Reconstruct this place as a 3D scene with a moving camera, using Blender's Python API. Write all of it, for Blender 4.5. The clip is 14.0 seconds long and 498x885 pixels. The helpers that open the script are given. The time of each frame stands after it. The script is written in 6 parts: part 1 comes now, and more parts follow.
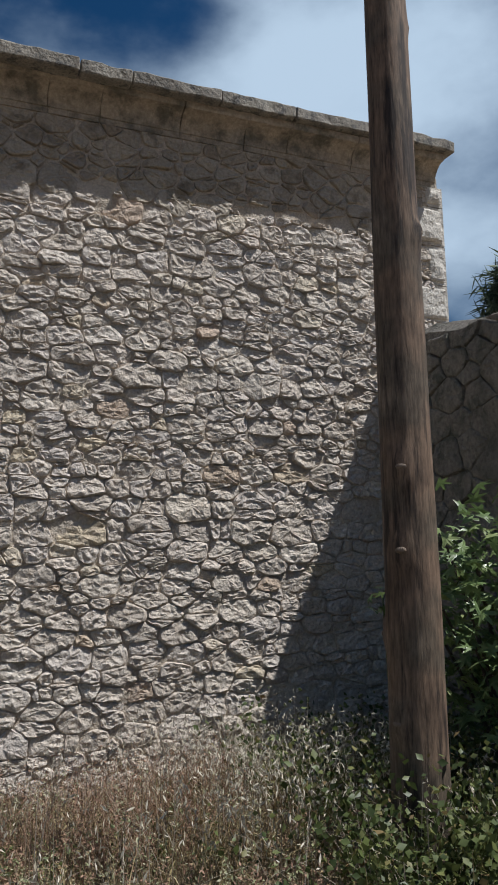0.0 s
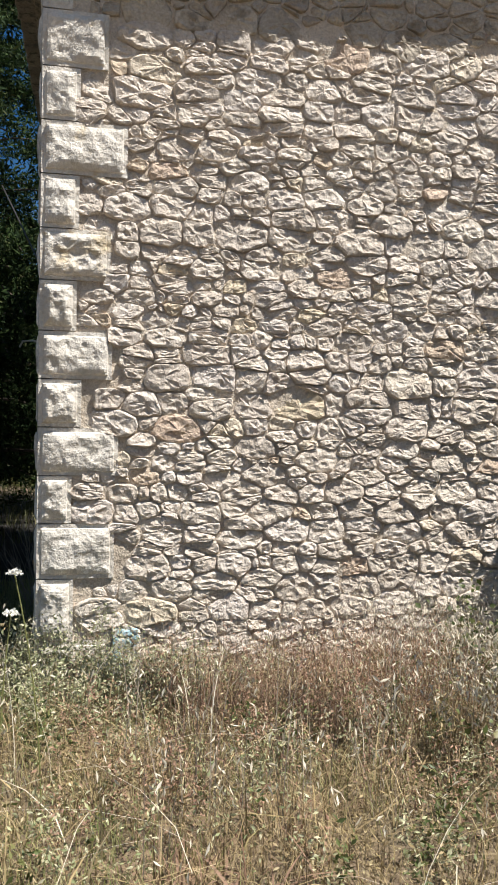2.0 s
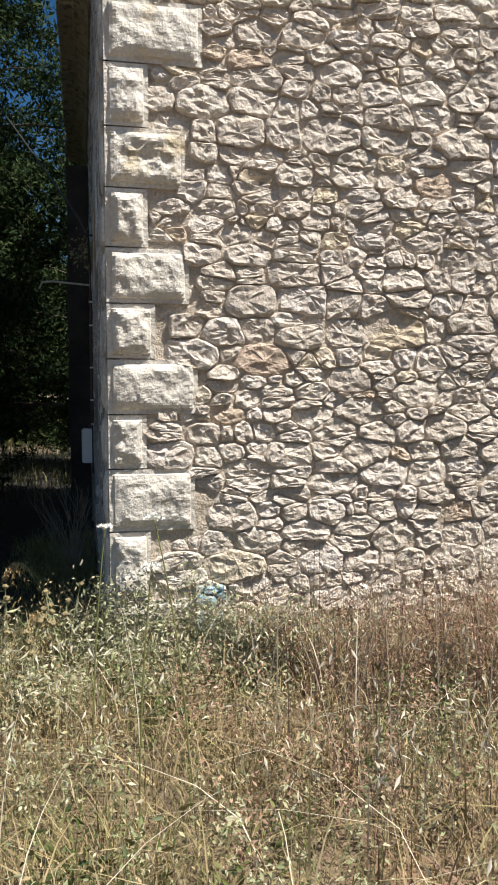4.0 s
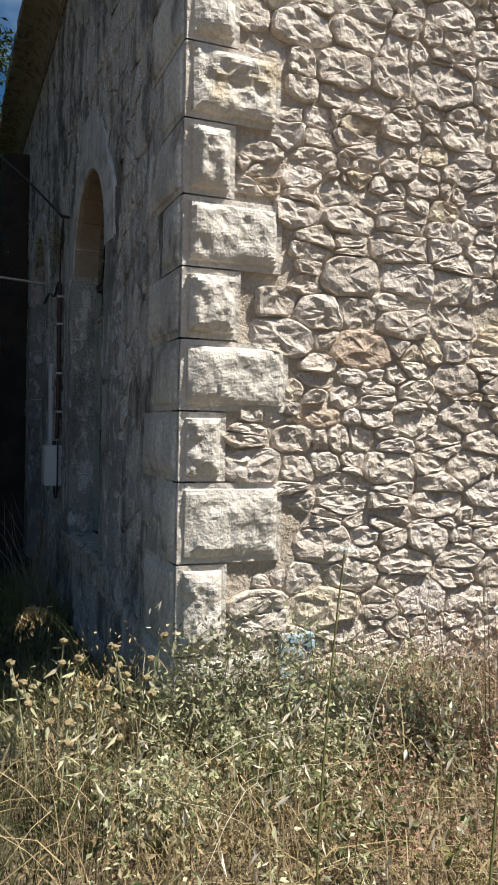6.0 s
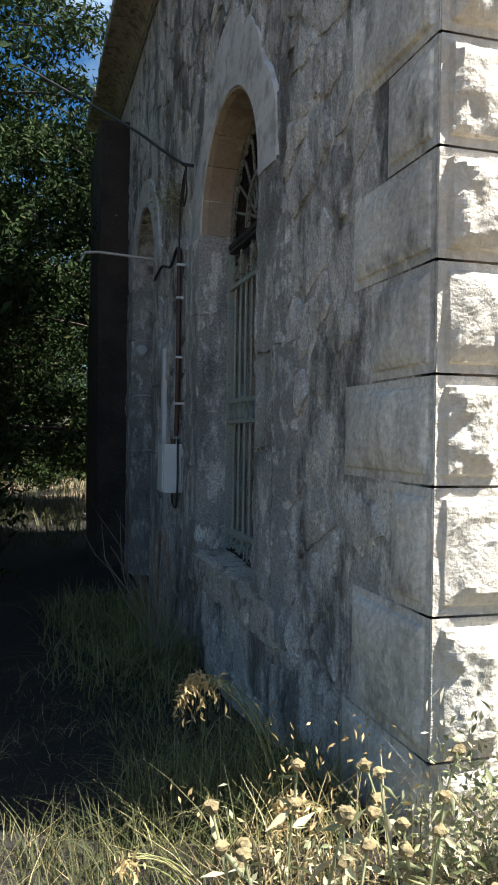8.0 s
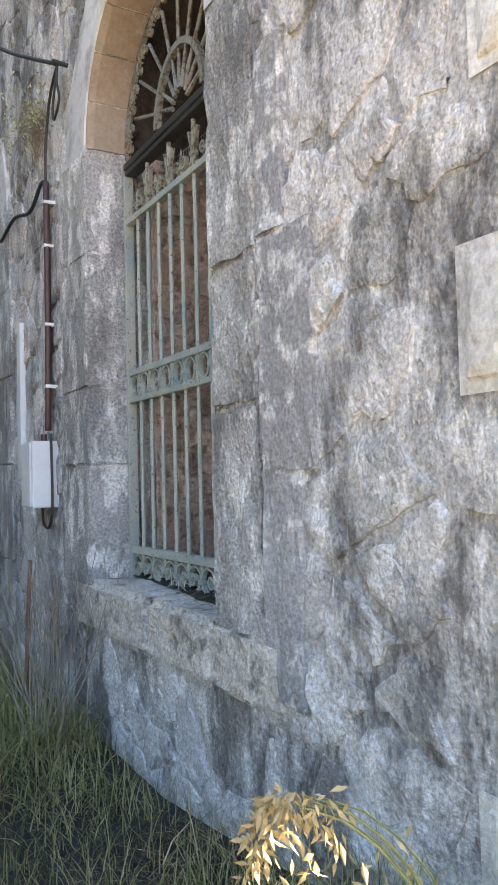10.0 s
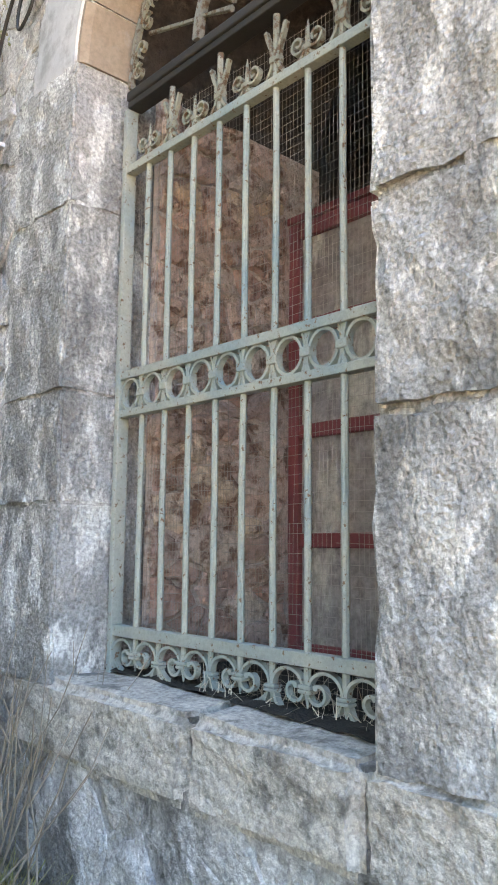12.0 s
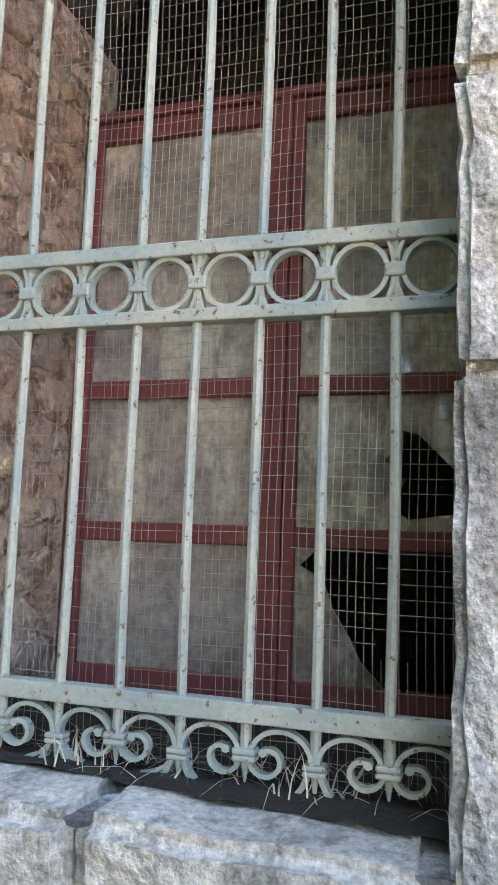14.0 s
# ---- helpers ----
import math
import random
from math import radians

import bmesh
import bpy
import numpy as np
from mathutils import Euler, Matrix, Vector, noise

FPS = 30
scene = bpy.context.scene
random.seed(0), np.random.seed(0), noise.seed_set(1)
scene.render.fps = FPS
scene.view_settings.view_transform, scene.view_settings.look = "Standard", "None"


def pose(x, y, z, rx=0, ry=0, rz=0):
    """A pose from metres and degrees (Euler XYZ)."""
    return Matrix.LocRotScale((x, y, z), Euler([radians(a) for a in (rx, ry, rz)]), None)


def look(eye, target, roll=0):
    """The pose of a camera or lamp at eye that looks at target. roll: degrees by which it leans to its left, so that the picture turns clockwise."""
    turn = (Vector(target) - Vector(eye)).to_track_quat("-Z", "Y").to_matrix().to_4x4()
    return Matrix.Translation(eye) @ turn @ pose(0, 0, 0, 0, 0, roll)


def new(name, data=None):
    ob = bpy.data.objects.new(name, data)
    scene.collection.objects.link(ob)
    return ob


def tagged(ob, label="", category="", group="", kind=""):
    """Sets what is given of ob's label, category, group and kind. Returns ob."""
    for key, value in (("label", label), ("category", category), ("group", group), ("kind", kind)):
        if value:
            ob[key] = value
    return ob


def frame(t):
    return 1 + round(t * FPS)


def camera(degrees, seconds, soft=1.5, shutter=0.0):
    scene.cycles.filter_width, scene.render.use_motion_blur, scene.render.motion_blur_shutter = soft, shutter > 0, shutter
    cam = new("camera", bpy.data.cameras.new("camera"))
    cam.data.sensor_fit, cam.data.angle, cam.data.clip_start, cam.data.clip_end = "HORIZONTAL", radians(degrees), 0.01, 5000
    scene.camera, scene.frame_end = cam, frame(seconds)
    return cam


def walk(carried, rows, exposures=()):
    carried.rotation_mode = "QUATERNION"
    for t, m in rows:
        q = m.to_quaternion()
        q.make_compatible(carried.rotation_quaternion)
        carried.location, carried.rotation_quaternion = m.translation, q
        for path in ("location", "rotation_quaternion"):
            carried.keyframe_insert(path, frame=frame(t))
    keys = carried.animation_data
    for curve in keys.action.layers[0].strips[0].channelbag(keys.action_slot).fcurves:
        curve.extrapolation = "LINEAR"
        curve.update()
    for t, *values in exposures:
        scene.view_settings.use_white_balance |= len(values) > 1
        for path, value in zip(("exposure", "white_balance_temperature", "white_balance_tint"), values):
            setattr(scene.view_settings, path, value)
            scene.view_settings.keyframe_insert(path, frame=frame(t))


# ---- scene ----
cam = camera(35.3, 14.0, soft=1.8)
PATH = [
    (0, (-0.097, 0.041, 1.827), (0.685, 1.862, 2.1), -1.3),
    (0.5, (-0.132, 0.056, 1.826), (0.446, 1.949, 2.111), -0.9),
    (0.6, (-0.129, 0.07, 1.825), (0.405, 1.976, 2.109), -0.6),
    (0.7, (-0.121, 0.094, 1.824), (0.349, 2.021, 2.078), -0.9),
    (1, (-0.104, 0.097, 1.81), (0.31, 2.043, 2.007), -0.3),
    (1.5, (-0.184, 0.183, 1.829), (0.169, 2.149, 1.91), -0.4),
    (2, (-0.399, 0.345, 1.788), (-0.022, 2.309, 1.762), 0.9),
    (2.5, (-0.517, 0.516, 1.778), (-0.254, 2.491, 1.599), 0.7),
    (3, (-0.548, 0.7, 1.765), (-0.392, 2.69, 1.63), -0.9),
    (3.5, (-0.742, 0.934, 1.654), (-0.557, 2.919, 1.486), 1.0),
    (3.7, (-0.828, 0.996, 1.637), (-0.556, 2.972, 1.492), 0.8),
    (5.8, (-1.809, 2.318, 1.383), (-1.064, 4.171, 1.277), 0.7),
    (6, (-1.849, 2.44, 1.381), (-1.118, 4.302, 1.348), 1.2),
    (6.5, (-1.956, 2.847, 1.332), (-1.182, 4.691, 1.343), -1.0),
    (7, (-2.044, 3.179, 1.364), (-1.26, 5.019, 1.411), -1.7),
    (7.5, (-2.004, 3.572, 1.308), (-1.416, 5.479, 1.439), 0.7),
    (8, (-1.993, 3.894, 1.271), (-1.436, 5.815, 1.254), 0.8),
    (8.2, (-2.029, 4.022, 1.229), (-1.406, 5.922, 1.217), 1.5),
    (10.3, (-2.074, 5.608, 0.946), (-1.049, 7.322, 1.058), -0.8),
    (10.5, (-2.096, 5.751, 0.938), (-1.049, 7.45, 1.068), 0.1),
    (11, (-2.06, 6.158, 0.918), (-1.007, 7.84, 1.162), 0.6),
    (11.5, (-2.114, 6.488, 0.908), (-0.966, 8.096, 1.216), 1.1),
    (12, (-2.133, 6.77, 0.915), (-0.794, 8.232, 1.177), 0.6),
    (12.5, (-2.029, 7.075, 0.865), (-0.572, 8.404, 1.196), 1.4),
    (13, (-1.945, 7.320, 0.926), (-0.350, 8.490, 1.221), 2.6),
    (13.5, (-1.966, 7.545, 0.927), (-0.222, 8.480, 1.220), 3.6),
    (14, (-2.021, 7.743, 0.949), (-0.131, 8.354, 1.178), 2.0),
]
walk(cam, [(t, look(eye, target, roll)) for t, eye, target, roll in PATH],
     exposures=[(0.0, -0.08, 6000, 10), (0.5, 0.05, 6050, 10), (1.0, 0.65, 6400, 10), (2.0, 0.85, 6450, 10), (3.5, 0.85, 6500, 10), (6.5, 0.8, 6550, 10),
                (7.0, 0.8, 6400, 10), (7.5, 0.95, 6350, 10), (8.0, 1.72, 6450, 8), (8.2, 1.8, 6400, 8), (10.3, 4.38, 7550, 19), (11.0, 4.58, 7600, 19), (11.5, 4.82, 7700, 18), (12.0, 4.72, 8000, 18), (12.5, 4.82, 8300, 18), (14.0, 5.03, 8000, 20)])

# ---- light ----
SUN = Vector((0.45, -0.30, 1.0)).normalized()
world = bpy.data.worlds.new("sky")
scene.world = world
world.use_nodes = True
_n, _l = world.node_tree.nodes, world.node_tree.links
_sky = _n.new("ShaderNodeTexSky")
_sky.sky_type, _sky.sun_disc = "NISHITA", False
_sky.sun_elevation = math.asin(SUN.z)
_sky.sun_rotation = math.atan2(SUN.x, SUN.y)
# white summer clouds drifting over the blue
_co = _n.new("ShaderNodeTexCoord")
_map = _n.new("ShaderNodeMapping")
_map.inputs["Scale"].default_value = (1.0, 1.0, 1.7)
_map.inputs["Location"].default_value = (0.3, 0.15, 0.35)
_cl = _n.new("ShaderNodeTexNoise")
_cl.inputs["Scale"].default_value = 2.8
_cl.inputs["Detail"].default_value = 8.0
_cl.inputs["Roughness"].default_value = 0.52
_rmp = _n.new("ShaderNodeMapRange")
_rmp.interpolation_type = "SMOOTHSTEP"
_rmp.inputs["From Min"].default_value, _rmp.inputs["From Max"].default_value = 0.47, 0.86
_mix = _n.new("ShaderNodeMix")
_mix.data_type = "RGBA"
_mix.inputs["B"].default_value = (13.5, 16.4, 19.0, 1)
_hsv = _n.new("ShaderNodeHueSaturation")
_hsv.inputs["Saturation"].default_value = 1.45
_l.new(_co.outputs["Generated"], _map.inputs["Vector"])
_l.new(_map.outputs["Vector"], _cl.inputs["Vector"])
_dot = _n.new("ShaderNodeVectorMath")
_dot.operation = "DOT_PRODUCT"
_dot.inputs[1].default_value = (0.60, 0.64, 0.48)
_bank = _n.new("ShaderNodeMapRange")
_bank.interpolation_type = "SMOOTHSTEP"
_bank.inputs["From Min"].default_value, _bank.inputs["From Max"].default_value = 0.92, 0.99
_bank.inputs["To Max"].default_value = 0.22
_add = _n.new("ShaderNodeMath")
_l.new(_co.outputs["Generated"], _dot.inputs[0])
_l.new(_dot.outputs["Value"], _bank.inputs["Value"])
_l.new(_bank.outputs["Result"], _add.inputs[0])
_l.new(_cl.outputs["Fac"], _add.inputs[1])
_l.new(_add.outputs["Value"], _rmp.inputs["Value"])
_l.new(_rmp.outputs["Result"], _mix.inputs["Factor"])
_l.new(_sky.outputs["Color"], _hsv.inputs["Color"])
_l.new(_hsv.outputs["Color"], _mix.inputs["A"])
_l.new(_mix.outputs["Result"], _n["Background"].inputs["Color"])
_n["Background"].inputs["Strength"].default_value = 0.040

_s = bpy.data.lights.new("sun", "SUN")
_s.energy, _s.angle, _s.color = 5.0, radians(0.5), (1.0, 0.95, 0.87)
sun = new("sun", _s)
sun.matrix_world = look(SUN * 60, (0, 0, 0))


# ---- materials ----
def ramp(nodes, stops):
    r = nodes.new("ShaderNodeValToRGB")
    while len(r.color_ramp.elements) < len(stops):
        r.color_ramp.elements.new(0.5)
    for e, (p, c) in zip(r.color_ramp.elements, stops):
        e.position, e.color = p, (*c, 1)
    return r


def material(name, stops, rough=0.9, vary=None, blotch=None, blotch_scale=3.0, blotch_range=(0.5, 0.6), grain=30.0, grain_amount=0.25,
             bump=0.3, bump_scale=40.0, bump_dist=0.01, metal=0.0, stain_range=(0.44, 0.60), streak=False, facets=0.0, facet_scale=14.0, translucent=0.0, spec=0.5, stain=0.0, stretch=0.3, fibre=False):
    """A worn surface: a colour ramp driven by per-piece chance or by broad noise, blotches of a second colour, fine grain and relief.
    vary: 'object', 'island' or None."""
    m = bpy.data.materials.new(name)
    m.use_nodes = True
    N, L = m.node_tree.nodes, m.node_tree.links
    bsdf = N["Principled BSDF"]
    bsdf.inputs["Roughness"].default_value = rough
    bsdf.inputs["Metallic"].default_value = metal
    bsdf.inputs["Specular IOR Level"].default_value = spec
    geo = N.new("ShaderNodeNewGeometry")
    r = ramp(N, stops)
    broad = N.new("ShaderNodeTexNoise")
    broad.inputs["Scale"].default_value, broad.inputs["Detail"].default_value = 2.2, 6
    L.new(geo.outputs["Position"], broad.inputs["Vector"])
    if vary == "object":
        oi = N.new("ShaderNodeObjectInfo")
        L.new(oi.outputs["Random"], r.inputs["Fac"])
    elif vary == "island":
        L.new(geo.outputs["Random Per Island"], r.inputs["Fac"])
    else:
        mr = N.new("ShaderNodeMapRange")
        mr.inputs["From Min"].default_value, mr.inputs["From Max"].default_value = 0.3, 0.7
        L.new(broad.outputs["Fac"], mr.inputs["Value"])
        L.new(mr.outputs["Result"], r.inputs["Fac"])
    col = r.outputs["Color"]
    if blotch is not None:
        bn = N.new("ShaderNodeTexNoise")
        bn.inputs["Scale"].default_value, bn.inputs["Detail"].default_value, bn.inputs["Roughness"].default_value = blotch_scale, 9, 0.65
        if streak:
            mp = N.new("ShaderNodeMapping")
            mp.inputs["Scale"].default_value = (1, 1, stretch)
            L.new(geo.outputs["Position"], mp.inputs["Vector"])
            L.new(mp.outputs["Vector"], bn.inputs["Vector"])
        else:
            L.new(geo.outputs["Position"], bn.inputs["Vector"])
        mr = N.new("ShaderNodeMapRange")
        mr.inputs["From Min"].default_value, mr.inputs["From Max"].default_value = blotch_range
        L.new(bn.outputs["Fac"], mr.inputs["Value"])
        mx = N.new("ShaderNodeMix")
        mx.data_type = "RGBA"
        mx.inputs["B"].default_value = (*blotch, 1)
        L.new(mr.outputs["Result"], mx.inputs["Factor"])
        L.new(col, mx.inputs["A"])
        col = mx.outputs["Result"]
    if stain > 0:
        # broad dark rain stains that run down over everything
        mp2 = N.new("ShaderNodeMapping")
        mp2.inputs["Scale"].default_value = (1, 1, 0.42)
        sn = N.new("ShaderNodeTexNoise")
        sn.inputs["Scale"].default_value, sn.inputs["Detail"].default_value, sn.inputs["Roughness"].default_value = 3.2, 9, 0.68
        L.new(geo.outputs["Position"], mp2.inputs["Vector"])
        L.new(mp2.outputs["Vector"], sn.inputs["Vector"])
        sr = N.new("ShaderNodeMapRange")
        sr.inputs["From Min"].default_value, sr.inputs["From Max"].default_value = stain_range
        sr.inputs["To Min"].default_value, sr.inputs["To Max"].default_value = 1.0, 1 - stain
        L.new(sn.outputs["Fac"], sr.inputs["Value"])
        sm = N.new("ShaderNodeVectorMath")
        sm.operation = "SCALE"
        L.new(col, sm.inputs[0])
        L.new(sr.outputs["Result"], sm.inputs["Scale"])
        col = sm.outputs["Vector"]
    gn = N.new("ShaderNodeTexNoise")
    gn.inputs["Scale"].default_value, gn.inputs["Detail"].default_value, gn.inputs["Roughness"].default_value = grain, 8, 0.7
    along = geo.outputs["Position"]
    if fibre:
        mf = N.new("ShaderNodeMapping")
        mf.inputs["Scale"].default_value = (1, 1, 0.13)
        L.new(along, mf.inputs["Vector"])
        along = mf.outputs["Vector"]
    L.new(along, gn.inputs["Vector"])
    gr = N.new("ShaderNodeMapRange")
    gr.inputs["From Min"].default_value, gr.inputs["From Max"].default_value = 0.25, 0.75
    gr.inputs["To Min"].default_value, gr.inputs["To Max"].default_value = 1 - grain_amount, 1 + grain_amount
    L.new(gn.outputs["Fac"], gr.inputs["Value"])
    mul = N.new("ShaderNodeVectorMath")
    mul.operation = "SCALE"
    L.new(col, mul.inputs[0])
    L.new(gr.outputs["Result"], mul.inputs["Scale"])
    L.new(mul.outputs["Vector"], bsdf.inputs["Base Color"])
    if bump > 0:
        bn2 = N.new("ShaderNodeTexNoise")
        bn2.inputs["Scale"].default_value, bn2.inputs["Detail"].default_value, bn2.inputs["Roughness"].default_value = bump_scale, 8, 0.6
        L.new(along, bn2.inputs["Vector"])
        h = bn2.outputs["Fac"]
        if facets > 0:
            vo = N.new("ShaderNodeTexVoronoi")
            vo.inputs["Scale"].default_value = facet_scale
            L.new(geo.outputs["Position"], vo.inputs["Vector"])
            ma = N.new("ShaderNodeMath")
            ma.operation = "MULTIPLY_ADD"
            ma.inputs[1].default_value = facets
            L.new(vo.outputs["Distance"], ma.inputs[0])
            L.new(h, ma.inputs[2])
            h = ma.outputs["Value"]
        b = N.new("ShaderNodeBump")
        b.inputs["Strength"].default_value, b.inputs["Distance"].default_value = bump, bump_dist
        L.new(h, b.inputs["Height"])
        L.new(b.outputs["Normal"], bsdf.inputs["Normal"])
    if translucent > 0:
        tr = N.new("ShaderNodeBsdfTranslucent")
        L.new(mul.outputs["Vector"], tr.inputs["Color"])
        mxs = N.new("ShaderNodeMixShader")
        mxs.inputs["Fac"].default_value = translucent
        L.new(bsdf.outputs["BSDF"], mxs.inputs[1])
        L.new(tr.outputs["BSDF"], mxs.inputs[2])
        L.new(mxs.outputs["Shader"], N["Material Output"].inputs["Surface"])
    return m


RUBBLE_STOPS = [(0.0, (0.54, 0.47, 0.40)), (0.2, (0.64, 0.57, 0.49)), (0.4, (0.50, 0.44, 0.38)), (0.6, (0.66, 0.58, 0.50)),
                (0.78, (0.58, 0.52, 0.47)), (0.92, (0.68, 0.61, 0.53)), (0.97, (0.58, 0.49, 0.36)), (1.0, (0.54, 0.42, 0.33))]
M_RUBBLE = material("rubble_stone", RUBBLE_STOPS, vary="object", blotch=(0.46, 0.38, 0.30), blotch_scale=8, blotch_range=(0.54, 0.72), grain=45,
                    grain_amount=0.35, bump=0.9, bump_scale=30, bump_dist=0.03, facets=0.3, facet_scale=24)
M_RUBBLE_FAR = material("rubble_stone_joined", RUBBLE_STOPS, vary="island", blotch=(0.46, 0.38, 0.30), blotch_scale=8, blotch_range=(0.54, 0.72), grain=45,
                        grain_amount=0.35, bump=0.9, bump_scale=30, bump_dist=0.03, facets=0.3, facet_scale=24)
M_MORTAR = material("lime_mortar", [(0, (0.48, 0.41, 0.33)), (1, (0.60, 0.52, 0.43))], grain=70, grain_amount=0.35, bump=1.0, bump_scale=35, bump_dist=0.03,
                    blotch=(0.44, 0.29, 0.20), blotch_scale=2.5, blotch_range=(0.6, 0.72))
M_BAND = material("pointed_stone_band", [(0, (0.34, 0.28, 0.22)), (0.3, (0.47, 0.41, 0.33)), (0.7, (0.37, 0.32, 0.26)), (1, (0.50, 0.43, 0.34))], vary="island", grain=40,
                  grain_amount=0.35, bump=0.9, bump_scale=22, bump_dist=0.025, blotch=(0.26, 0.22, 0.17), blotch_scale=4, blotch_range=(0.52, 0.62))
M_QUOIN = material("limestone_quoin", [(0, (0.55, 0.51, 0.45)), (0.6, (0.63, 0.59, 0.53)), (1, (0.49, 0.46, 0.41))], blotch=(0.52, 0.40, 0.22), blotch_scale=3.2,
                   blotch_range=(0.62, 0.72), grain=45, grain_amount=0.2, bump=0.9, bump_scale=20, bump_dist=0.03, facets=0.5, facet_scale=11)
M_CORNICE = material("weathered_limestone", [(0, (0.37, 0.31, 0.24)), (0.6, (0.45, 0.38, 0.30)), (1, (0.33, 0.29, 0.24))], blotch=(0.17, 0.155, 0.125), blotch_scale=4,
                     blotch_range=(0.47, 0.62), grain=30, grain_amount=0.4, bump=0.9, bump_scale=20, bump_dist=0.025)
# lichened cap slabs; its dark tone also paints shade on the side coves
M_CAP_SHADE = material("lichened_cap_and_shaded_cove", [(0, (0.22, 0.20, 0.17)), (0.6, (0.34, 0.31, 0.26)), (1, (0.24, 0.22, 0.19))], blotch=(0.13, 0.125, 0.115), blotch_scale=12,
                 blotch_range=(0.5, 0.6), grain=50, grain_amount=0.45, bump=1.0, bump_scale=30, bump_dist=0.02)
# sill dirt, and the near-black ground sheet that paints in shade
M_LITTER_SHADE = material("dark_litter_and_shade", [(0, (0.014, 0.012, 0.010)), (1, (0.03, 0.025, 0.02))], bump=1.0, bump_scale=60, bump_dist=0.02)
M_PLASTER = material("weathered_plaster", [(0, (0.34, 0.34, 0.335)), (0.5, (0.50, 0.49, 0.48)), (1, (0.40, 0.40, 0.39))], blotch=(0.72, 0.71, 0.70), blotch_scale=7,
                     blotch_range=(0.49, 0.57), grain=70, grain_amount=0.6, bump=1.0, bump_scale=22, bump_dist=0.04, streak=True, stretch=0.6, stain=0.70, stain_range=(0.48, 0.58))
M_LSTONE = material("lichened_wall_stone", [(0, (0.46, 0.455, 0.45)), (0.3, (0.58, 0.57, 0.56)), (0.5, (0.45, 0.445, 0.44)), (0.7, (0.64, 0.63, 0.62)), (0.85, (0.49, 0.475, 0.45)), (1, (0.42, 0.42, 0.41))],
                    vary="object", blotch=(0.66, 0.65, 0.64), blotch_scale=8, blotch_range=(0.49, 0.57), grain=80, grain_amount=0.65, bump=1.0, bump_scale=26,
                    bump_dist=0.035, streak=True, stretch=0.6, stain=0.66, stain_range=(0.47, 0.58))
M_SURROUND = material("lichened_grey_ashlar", [(0, (0.26, 0.26, 0.25)), (0.5, (0.42, 0.42, 0.41)), (1, (0.32, 0.32, 0.31))], blotch=(0.68, 0.68, 0.66), blotch_scale=9,
                      blotch_range=(0.51, 0.58), grain=75, grain_amount=0.7, bump=1.0, bump_scale=50, bump_dist=0.018, facets=0.3, facet_scale=70, streak=True, stretch=0.5, stain=0.45)
M_OCHRE = material("ochre_stained_quoin", [(0, (0.55, 0.51, 0.45)), (0.6, (0.62, 0.58, 0.52)), (1, (0.50, 0.46, 0.41))], blotch=(0.48, 0.40, 0.28), blotch_scale=5,
                   blotch_range=(0.50, 0.64), grain=45, grain_amount=0.3, bump=0.9, bump_scale=24, bump_dist=0.025, facets=0.5, facet_scale=22)
M_DEAD = material("dead_brown_leaf", [(0, (0.12, 0.07, 0.05)), (0.6, (0.24, 0.15, 0.10)), (1, (0.34, 0.24, 0.17))], vary="island", rough=0.8, bump=0, translucent=0.15)
M_SILL = material("limestone_sill", [(0, (0.40, 0.38, 0.34)), (0.6, (0.58, 0.54, 0.48)), (1, (0.42, 0.40, 0.36))], blotch=(0.25, 0.235, 0.21), blotch_scale=9,
                  blotch_range=(0.52, 0.62), grain=60, grain_amount=0.6, bump=1.0, bump_scale=24, bump_dist=0.03)
M_TIE = material("dark_smooth_ashlar", [(0, (0.24, 0.24, 0.245)), (1, (0.36, 0.36, 0.365))], blotch=(0.60, 0.60, 0.59), blotch_scale=11, blotch_range=(0.53, 0.62),
                 grain=70, grain_amount=0.6, bump=1.0, bump_scale=34, bump_dist=0.02)
M_ASHLAR = material("smooth_grey_ashlar", [(0, (0.62, 0.61, 0.585)), (1, (0.76, 0.75, 0.72))], blotch=(0.30, 0.29, 0.28), blotch_scale=5, blotch_range=(0.52, 0.66),
                    grain=45, grain_amount=0.4, bump=0.8, bump_scale=24, bump_dist=0.02, streak=True, stretch=0.6, stain=0.3)
M_ORANGE = material("ochre_arch_stone", [(0, (0.27, 0.20, 0.15)), (0.6, (0.33, 0.27, 0.21)), (1, (0.25, 0.21, 0.18))], blotch=(0.36, 0.33, 0.29), blotch_scale=8,
                    blotch_range=(0.55, 0.65), grain=40, bump=0.5, bump_scale=35, bump_dist=0.01)
M_PATCH = material("smooth_white_render", [(0, (0.50, 0.51, 0.52)), (1, (0.62, 0.62, 0.62))], blotch=(0.34, 0.34, 0.34), blotch_scale=7, blotch_range=(0.48, 0.62),
                   grain=30, grain_amount=0.12, bump=0.25, bump_scale=30, bump_dist=0.006)
M_REVEAL = material("red_rubble", [(0, (0.42, 0.29, 0.25)), (0.3, (0.54, 0.44, 0.38)), (0.6, (0.45, 0.28, 0.23)), (0.85, (0.62, 0.52, 0.44)), (1, (0.54, 0.39, 0.26))],
                    vary="object", blotch=(0.24, 0.145, 0.11), blotch_scale=12, blotch_range=(0.5, 0.6), grain=45, grain_amount=0.35, bump=0.9, bump_scale=30, bump_dist=0.02)
